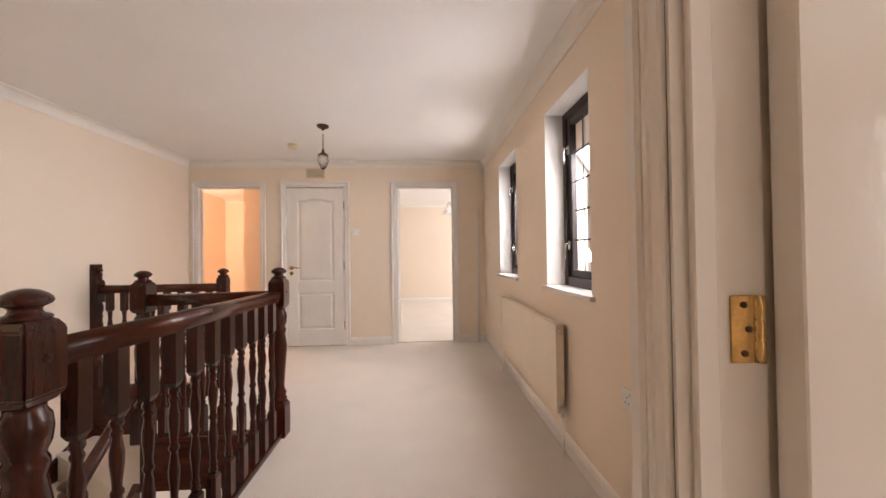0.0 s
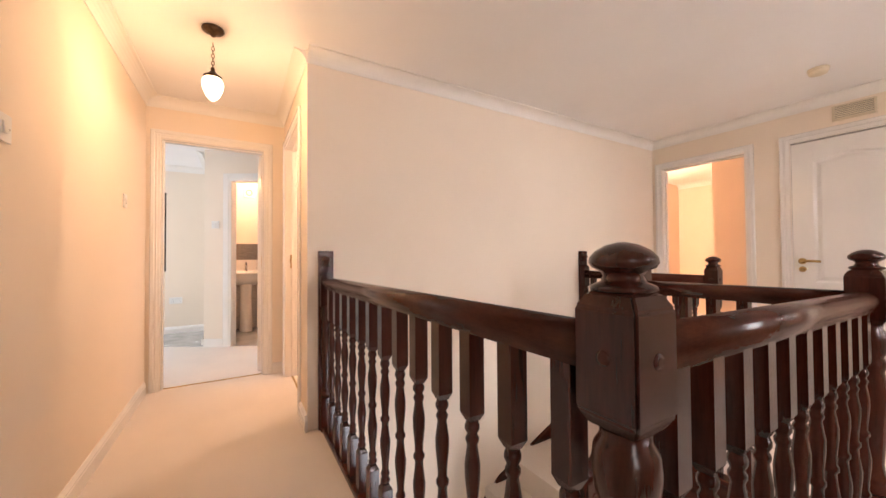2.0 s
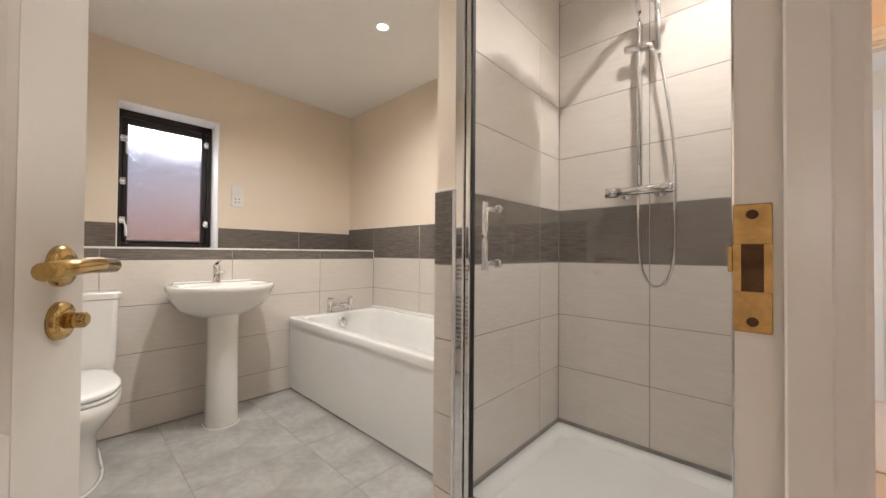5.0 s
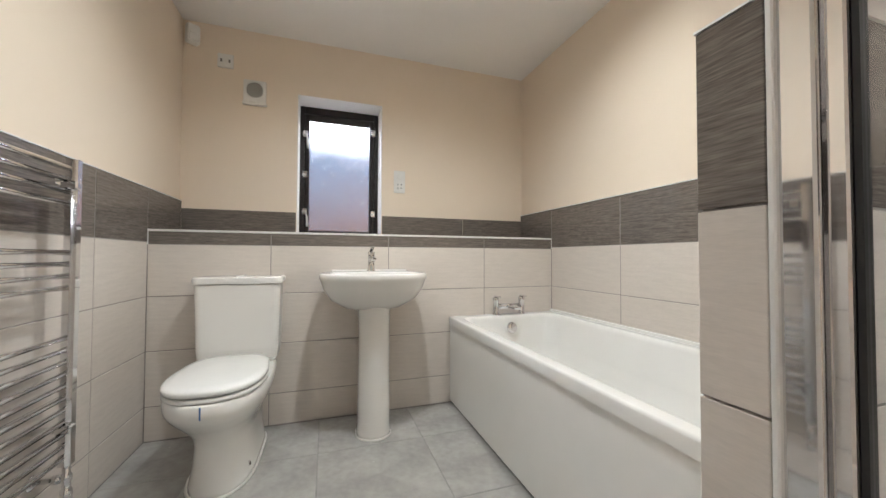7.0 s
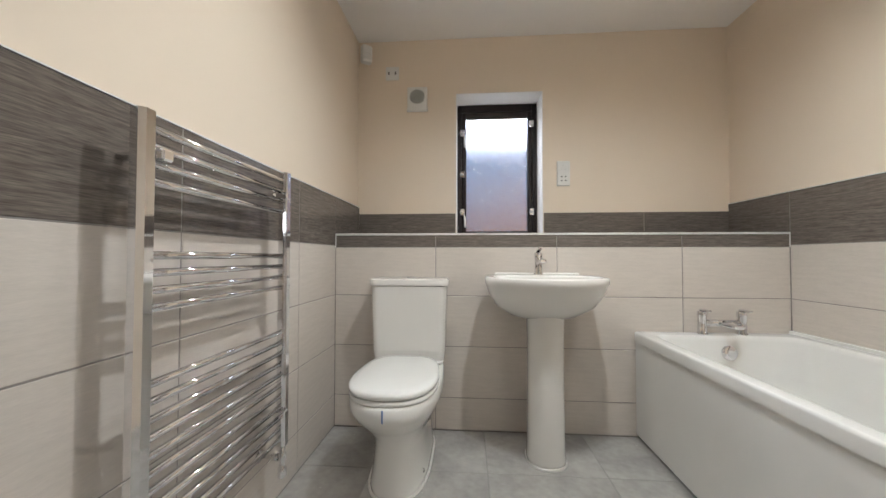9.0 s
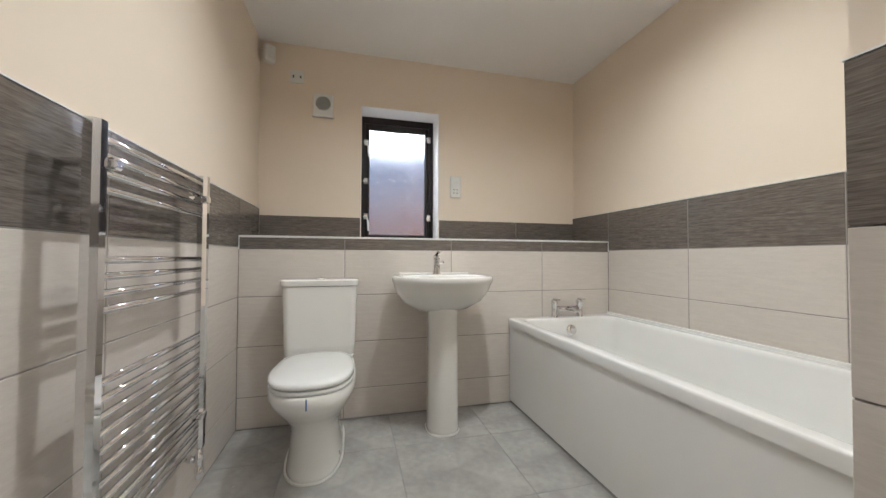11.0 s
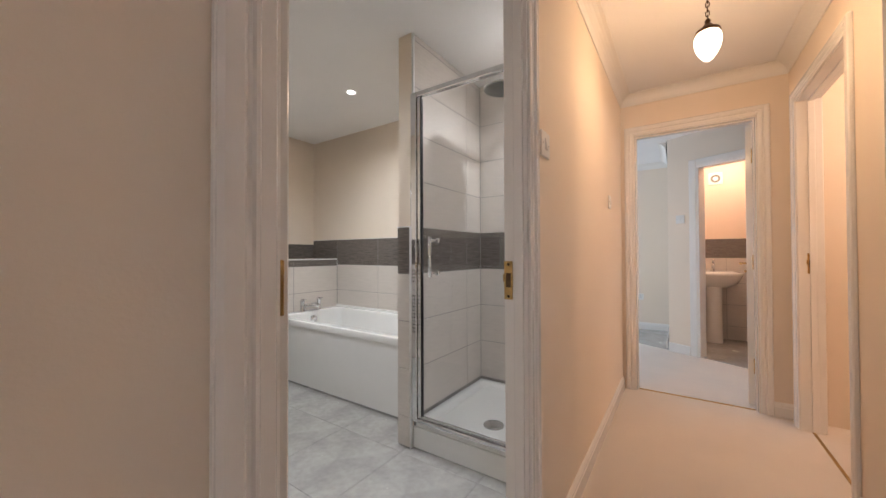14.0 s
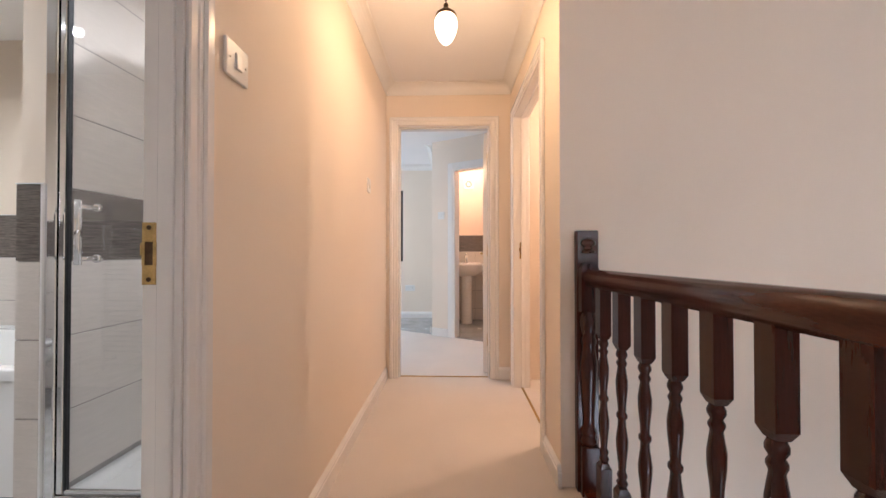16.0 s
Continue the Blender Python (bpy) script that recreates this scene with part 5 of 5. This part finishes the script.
part("lens", boxm(-0.024, 0.024, 0.024, 0.029, -0.045, 0.0, 0.003), M_CERAMIC, al)
ss = thing("shaver_socket", "white shaver socket plate beside the window", "wall socket", (-1.668, BYS, 1.415))
part("plate", boxm(-0.040, 0.040, 0, 0.012, -0.078, 0.078, 0.004, segs=2), M_PLASTIC, ss)
part("indicator", turned(lathe(bmesh.new(), [(0.016, 0), (0.015, 0.002)], 20), pose(0, 0.012, 0.035, -90, 0, 0)), M_CERAMIC, ss)
for dx, dz in ((-0.012, -0.02), (0.012, -0.02), (-0.012, -0.045), (0.012, -0.045)):
    part("pin_hole", boxm(dx - 0.004, dx + 0.004, 0.0115, 0.0126, dz - 0.004, dz + 0.004), M_BLACK, ss)

# bathroom window
bw = thing("window_3", "dark brown window with an obscured glass pane", "window", kind="structure")
x0, x1, z0, z1, yf = BW[0], BW[1], 1.022, 1.943, -2.625
for nm, a, b, lo, hi in (("frame_post", x0, x0 + 0.035, z0, z1), ("frame_post", x1 - 0.035, x1, z0, z1),
                         ("frame_rail", x0 + 0.035, x1 - 0.035, z0, z0 + 0.03), ("frame_rail", x0 + 0.035, x1 - 0.035, z1 - 0.05, z1)):
    part(nm, boxm(a, b, yf - 0.07, yf, lo, hi, 0.004), M_FRAME, bw)
a, b, lo, hi = x0 + 0.035, x1 - 0.035, z0 + 0.03, z1 - 0.05
for nm, p, q, r, s in (("sash_stile", a, a + 0.03, lo, hi), ("sash_stile", b - 0.03, b, lo, hi), ("sash_rail", a + 0.03, b - 0.03, lo, lo + 0.02), ("sash_rail", a + 0.03, b - 0.03, hi - 0.04, hi)):
    part(nm, boxm(p, q, yf - 0.055, yf - 0.006, r, s, 0.006), M_FRAME, bw)
pn = part("pane", boxm(a + 0.025, b - 0.025, yf - 0.036, yf - 0.030, lo + 0.015, hi - 0.035), M_FROST, bw, "obscured glass pane")
pn.visible_shadow = False
for xx, zz, grip in ((b - 0.004, 1.745, True), (b - 0.004, 1.46, False), (b - 0.004, 1.20, True), (a + 0.004, 1.80, False), (a + 0.004, 1.20, False)):
    c = part("window_catch", boxm(xx - 0.015, xx + 0.015, yf - 0.006, yf + 0.010, zz - 0.024, zz + 0.024, 0.005, segs=2), M_CHROME, bw, "white and chrome window catch")
    part("latch", boxm(xx - 0.006, xx + 0.018, yf + 0.009, yf + 0.018, zz - 0.009, zz + 0.006, 0.003), M_PLASTIC, c)
    if grip:
        part("grip", tube(bmesh.new(), [(xx, yf + 0.008, zz), (xx - 0.006, yf + 0.030, zz - 0.006), (xx - 0.016, yf + 0.034, zz - 0.040), (xx - 0.018, yf + 0.032, zz - 0.105)], 0.007, 10), M_PLASTIC, c, "white lever grip")
bm = bmesh.new()
box(bm, x0 - 0.001, x0 + 0.004, yf, BYS - 0.001, 1.02, z1)
box(bm, x1 - 0.004, x1 + 0.001, yf, BYS - 0.001, 1.02, z1)
box(bm, x0, x1, yf, BYS - 0.001, z1 - 0.004, z1 + 0.001)
structure("window_reveal_c", bm, M_CEIL, "white painted window reveal", "window reveal")

# ---- ensuite and bedroom beyond the corridor ----
washbasin("washbasin", pose(-5.712, 1.285, 0, 0, 0, -90), "white pedestal washbasin in the ensuite")
ef2 = thing("extractor_fan", "square white extractor fan high on the ensuite wall", "extractor fan", pose(-5.72, 1.325, 1.985, 0, 0, -90))
part("plate", boxm(-0.07, 0.07, 0, 0.02, -0.075, 0.075, 0.006, segs=2), M_PLASTIC, ef2)
part("recess", turned(lathe(bmesh.new(), [(0.05, 0), (0.05, 0.003)], 24), pose(0, 0.019, 0, -90, 0, 0)), M_GREYMESH, ef2)
part("hub", turned(lathe(bmesh.new(), [(0.025, 0), (0.025, 0.006)], 20), pose(0, 0.02, 0, -90, 0, 0)), M_PLASTIC, ef2)


def plain_window(name, axis, c, a, b, z0, z1, label, s, frosted=False):
    w = thing(name, label, "window", kind="structure")

    def bx(u0, u1, z_0, z_1, d0, d1):
        lo, hi = sorted((c + s * d0, c + s * d1))
        return boxm(lo, hi, u0, u1, z_0, z_1, 0.004) if axis == "x" else boxm(u0, u1, lo, hi, z_0, z_1, 0.004)
    for nm, u0, u1, p, q in (("frame_post", a, a + 0.06, z0, z1), ("frame_post", b - 0.06, b, z0, z1), ("frame_post", (a + b) / 2 - 0.03, (a + b) / 2 + 0.03, z0 + 0.06, z1 - 0.06),
                             ("frame_rail", a + 0.06, b - 0.06, z0, z0 + 0.06), ("frame_rail", a + 0.06, b - 0.06, z1 - 0.06, z1)):
        part(nm, bx(u0, u1, p, q, 0.0, 0.06), M_FRAME, w)
    g = part("pane", bx(a + 0.05, b - 0.05, z0 + 0.05, z1 - 0.05, 0.028, 0.034), M_FROST if frosted else M_GLASS, w)
    g.visible_shadow = False
    return w


plain_window("window_4", "x", -5.90, -0.8, 0.34, 0.85, 1.93, "dark brown bedroom window", -1)
plain_window("window_5", "y", 1.71, -5.62, -5.06, 1.0, 1.95, "dark framed ensuite window with obscured glass", 1, True)
plain_window("window_6", "y", -2.12, -5.7, -4.1, 0.8, 2.0, "dark brown bedroom window", -1)
plain_window("window_7", "x", 4.06, 6.3, 8.1, 0.9, 2.1, "dark brown bedroom window", 1)
# unseen window, put in to hold the added hall lamp
plain_window("window_9", "x", 1.67, 2.2, 3.6, -1.75, -0.35, "unseen dark brown hall window added for the stairwell fill lamp", 1)
plain_window("window_8", "x", 3.53, -0.6, 1.0, 0.8, 2.0, "dark brown bedroom window", 1)
rocker("light_switch", ANG @ pose(0.13, 0, 1.42, 0, 0, 180), label="white light switch beside the ensuite door")
fr = thing("door_frame_ensuite", "white gloss ensuite door frame", "door frame", ANG, kind="structure")
part("jamb", boxm(0.285, 0.315, -0.012, 0.10, 0, 1.93, 0.003), M_GLOSS, fr)
part("jamb", boxm(1.035, 1.065, -0.012, 0.10, 0, 1.93, 0.003), M_GLOSS, fr)
part("head", boxm(0.285, 1.065, -0.012, 0.10, 1.93, 1.96, 0.003), M_GLOSS, fr)
part("architrave", boxm(0.222, 0.290, -0.016, -0.001, 0, 2.02, 0.004), M_GLOSS, fr)
part("architrave", boxm(1.060, 1.128, -0.016, -0.001, 0, 2.02, 0.004), M_GLOSS, fr)
part("architrave", boxm(0.291, 1.059, -0.016, -0.001, 1.952, 2.02, 0.004), M_GLOSS, fr)

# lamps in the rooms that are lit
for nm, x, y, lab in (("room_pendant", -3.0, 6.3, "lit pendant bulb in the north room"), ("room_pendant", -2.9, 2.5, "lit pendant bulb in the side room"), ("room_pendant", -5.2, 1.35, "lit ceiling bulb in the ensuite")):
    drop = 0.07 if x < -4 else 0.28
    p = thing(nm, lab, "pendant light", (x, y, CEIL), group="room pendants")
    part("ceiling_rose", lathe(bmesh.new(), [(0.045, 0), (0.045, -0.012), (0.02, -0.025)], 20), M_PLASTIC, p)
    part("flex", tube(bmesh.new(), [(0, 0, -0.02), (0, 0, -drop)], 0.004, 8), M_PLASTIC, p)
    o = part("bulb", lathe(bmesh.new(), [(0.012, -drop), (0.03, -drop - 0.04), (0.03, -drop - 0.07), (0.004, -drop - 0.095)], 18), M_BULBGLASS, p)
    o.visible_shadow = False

# ---- outside ----
def house(name, m, w, d, h, roof, label, roof_mat):
    g = thing(name, label, "house", m)
    bm = boxm(-w / 2, w / 2, -d / 2, d / 2, 0, h)
    part("wall", bm, M_BRICK, g)
    bm = bmesh.new()
    loft(bm, [[(x, -d / 2 - 0.4, h - 0.15), (x, d / 2 + 0.4, h - 0.15), (x, 0, h + roof)] for x in (-w / 2 - 0.3, w / 2 + 0.3)], smooth=False)
    part("roof", bm, roof_mat, g, "tiled pitched roof")
    for k in range(3):
        for z in (1.0, 3.4):
            xx = -w / 2 + w * (k + 0.5) / 3
            for s in (-1, 1):
                f = part("window", boxm(xx - 0.55, xx + 0.55, s * d / 2 - 0.03, s * d / 2 + 0.03, z, z + 1.2), M_FRAME, g)
                part("pane", boxm(xx - 0.48, xx + 0.48, s * (d / 2 + 0.025) - 0.008, s * (d / 2 + 0.025) + 0.008, z + 0.07, z + 1.13), M_GLASS, f)
    return g


house("house", pose(-5.0, -15.5, -2.8, 0, 0, 90), 9, 8, 5.0, 2.1, "red brick neighbouring house with a terracotta tiled roof", M_TERRACOTTA)
house("house", pose(1.0, -34, -2.8, 0, 0, 4), 26, 8, 6.0, 3.6, "distant brick house with a grey tiled roof", M_ROOF)
house("house", pose(13, 9, -2.8, 0, 0, 84), 12, 8, 4.6, 3.0, "red brick neighbouring house with a grey tiled roof", M_ROOF)

# ---- tiles ----
TILE = {}


def tile(parent, mat_, x0, x1, y0, y1, z0, z1, name="tile"):
    key = (mat_.name, round(x1 - x0, 3), round(y1 - y0, 3), round(z1 - z0, 3))
    if key not in TILE:
        a, b, c = key[1] / 2, key[2] / 2, key[3] / 2
        bm = boxm(-a, a, -b, b, -c, c, 0.0012)
        me = bpy.data.meshes.new("tile")
        bm.to_mesh(me)
        bm.free()
        me.materials.append(mat_)
        TILE[key] = me
    o = new(name, TILE[key])
    o.parent = parent
    o.matrix_basis = Matrix.Translation(((x0 + x1) / 2, (y0 + y1) / 2, (z0 + z1) / 2))
    return o


GAP = 0.0019
ROWS_Z = [(0.004, 0.1675), (0.1675, 0.43), (0.43, 0.6925), (0.6925, 0.955)]
BAND_Z = (0.955, 1.215)
HIGH_Z = [(1.215, 1.4775), (1.4775, 1.74), (1.74, 2.0025), (2.0025, 2.265), (2.265, 2.299)]


def tiled(parent, axis, c0, c1, u0, u1, joints, rows, material):
    us = [u0] + [j for j in joints if u0 + 0.01 < j < u1 - 0.01] + [u1]
    for z0, z1 in rows:
        for a, b in zip(us, us[1:]):
            if axis == "x":
                tile(parent, material, c0, c1, a + GAP, b - GAP, z0 + GAP, z1 - GAP)
            else:
                tile(parent, material, a + GAP, b - GAP, c0, c1, z0 + GAP, z1 - GAP)


def grid(first, step, n=12):
    return [first + step * k for k in range(-n, n)]


ob = bpy.data.objects
W_E, W_W, W_S, W_BOX, W_PART, W_LIN, W_SOUTH = (ob[n] for n in ("wall_bath_east", "wall_bath_west", "wall_bath_south", "wall_pipe_boxing", "wall_shower_partition", "wall_shower_lining", "wall_south"))
structure("trim_grout_east", boxm(BXE - 0.0085, BXE - 0.001, BYS, BYN, 0, 1.213), M_GROUT, "grey tile grout", "grout")
structure("trim_grout_west", boxm(BXW + 0.001, BXW + 0.0085, BYS, -0.371, 0, 1.213), M_GROUT, "grey tile grout", "grout")
structure("trim_grout_lining", boxm(-2.511, -2.5015, -0.278, BYN - 0.001, 0, CEIL - 0.002), M_GROUT, "grey tile grout", "grout")
structure("trim_grout_partition", boxm(-2.51, -1.7265, -0.279, -0.2695, 0, CEIL - 0.002), M_GROUT, "grey tile grout", "grout")
structure("trim_grout_pillar", boxm(-1.709, -1.704, -0.37, -0.28, 0, 1.213), M_GROUT, "grey tile grout", "grout")
je = grid(-1.036, 0.607)
tiled(W_E, "x", BXE - 0.010, BXE - 0.003, -2.046, BYN, je, ROWS_Z, M_CREAMTILE)
tiled(W_E, "x", BXE - 0.010, BXE - 0.003, -2.046, BYN, je, [BAND_Z], M_BANDTILE)
tiled(W_E, "x", BXE - 0.010, BXE - 0.003, BYS, -2.046, (), [(1.018, 1.215)], M_BANDTILE)
jw = grid(-1.455, 0.607)
tiled(W_W, "x", BXW + 0.003, BXW + 0.010, -2.046, -0.371, jw, ROWS_Z, M_CREAMTILE)
tiled(W_W, "x", BXW + 0.003, BXW + 0.010, -2.046, -0.371, jw, [BAND_Z], M_BANDTILE)
tiled(W_W, "x", BXW + 0.003, BXW + 0.010, BYS, -2.046, (), [(1.018, 1.215)], M_BANDTILE)
js = [-2.139, -1.528, -0.907]
tiled(W_BOX, "y", -2.053, -2.046, BXW + 0.010, BXE - 0.010, js, ROWS_Z[:3] + [(0.6925, 0.945)], M_CREAMTILE)
tiled(W_BOX, "y", -2.053, -2.046, BXW + 0.010, BXE - 0.010, js, [(0.945, 1.010)], M_BANDTILE)
for a, b in ((BXW + 0.010, -2.139), (-2.139, -1.528), (-1.528, -0.907), (-0.907, BXE - 0.010)):
    tile(W_BOX, M_BANDTILE, a + GAP, b - GAP, BYS + 0.002, -2.055, 1.006, 1.015)
tile(W_BOX, M_BANDTILE, BW[0] + 0.004, BW[1] - 0.004, yf + 0.002, BYS + 0.001, 1.014, 1.022)
for a, b in ((BXW + 0.010, -2.15), (-2.15, BW[0] - 0.001), (BW[1] + 0.001, BXE - 0.010)):
    tile(W_S, M_BANDTILE, a + GAP, b - GAP, BYS + 0.001, BYS + 0.008, 1.017, 1.170)
tr1 = [("ledge_front", boxm(BXW + 0.010, BXE - 0.010, -2.056, -2.042, 1.0075, 1.0185, 0.001)),
       ("ledge_side_a", boxm(BXE - 0.0135, BXE - 0.009, -2.048, -2.044, 0.945, 1.016)), ("ledge_side_b", boxm(BXW + 0.009, BXW + 0.0135, -2.048, -2.044, 0.945, 1.016)),
       ("band_east", boxm(BXE - 0.011, BXE - 0.001, BYS, BYN, 1.2145, 1.2175)), ("band_west", boxm(BXW + 0.001, BXW + 0.011, BYS, -0.371, 1.2145, 1.2175)),
       ("pillar_edge", boxm(-1.713, -1.6935, -0.284, -0.2755, 0.0, 1.2175, 0.002)), ("pillar_top", boxm(-1.709, -1.695, -0.372, -0.284, 1.2145, 1.218)),
       ("partition_edge", boxm(-1.724, -1.714, -0.28, -0.2665, 1.956, CEIL - 0.001))]
for nm, bm in tr1:
    structure("trim_" + nm, bm, M_TRIM, "slim brushed metal tile edging", "tile trim")
tiled(W_PART, "x", -1.706, -1.696, -0.372, -0.284, (), ROWS_Z, M_CREAMTILE)
tiled(W_PART, "x", -1.706, -1.696, -0.372, -0.284, (), [BAND_Z], M_BANDTILE)
jp = grid(-2.30, 0.607)
tiled(W_PART, "y", -0.276, -0.268, -2.50, -1.725, jp, ROWS_Z[1:] + HIGH_Z, M_CREAMTILE)
tiled(W_PART, "y", -0.276, -0.268, -2.50, -1.725, jp, [BAND_Z], M_BANDTILE)
jl = grid(0.14, 0.607)
tiled(W_LIN, "x", -2.508, -2.50, -0.268, BYN - 0.010, jl, ROWS_Z[1:] + HIGH_Z, M_CREAMTILE)
tiled(W_LIN, "x", -2.508, -2.50, -0.268, BYN - 0.010, jl, [BAND_Z], M_BANDTILE)
tiled(W_SOUTH, "y", BYN - 0.010, BYN - 0.002, -2.50, -1.725, jp, ROWS_Z[1:] + HIGH_Z, M_CREAMTILE)
tiled(W_SOUTH, "y", BYN - 0.010, BYN - 0.002, -2.50, -1.725, jp, [BAND_Z], M_BANDTILE)
xs = [BXW] + [x for x in grid(-1.157, 0.487) if BXW + 0.02 < x < BXE - 0.02] + [BXE - 0.004]
ys = [-2.046] + [y for y in grid(-1.70, 0.466) if -2.02 < y < 0.46] + [YS - 0.058]
SUB = ob["subfloor_bath"]
for xa, xb in zip(xs, xs[1:]):
    for ya, yb in zip(ys, ys[1:]):
        tile(SUB, M_FLOORTILE, xa + 0.0018, xb - 0.0018, ya + 0.0018, yb - 0.0018, -0.007, 0.0, "floor_tile")
# ensuite tiles
E_B = ob["wall_ensuite_back"]
structure("trim_grout_ensuite", boxm(-5.719, -5.715, 0.92, 1.67, 0, 1.235), M_GROUT, "grey tile grout", "grout")
tiled(E_B, "x", -5.717, -5.710, 0.92, 1.67, (1.42,), ROWS_Z[:3] + [(0.6925, 1.0)], M_CREAMTILE)
tiled(E_B, "x", -5.717, -5.710, 0.92, 1.67, (), [(1.0, 1.235)], M_BANDTILE)
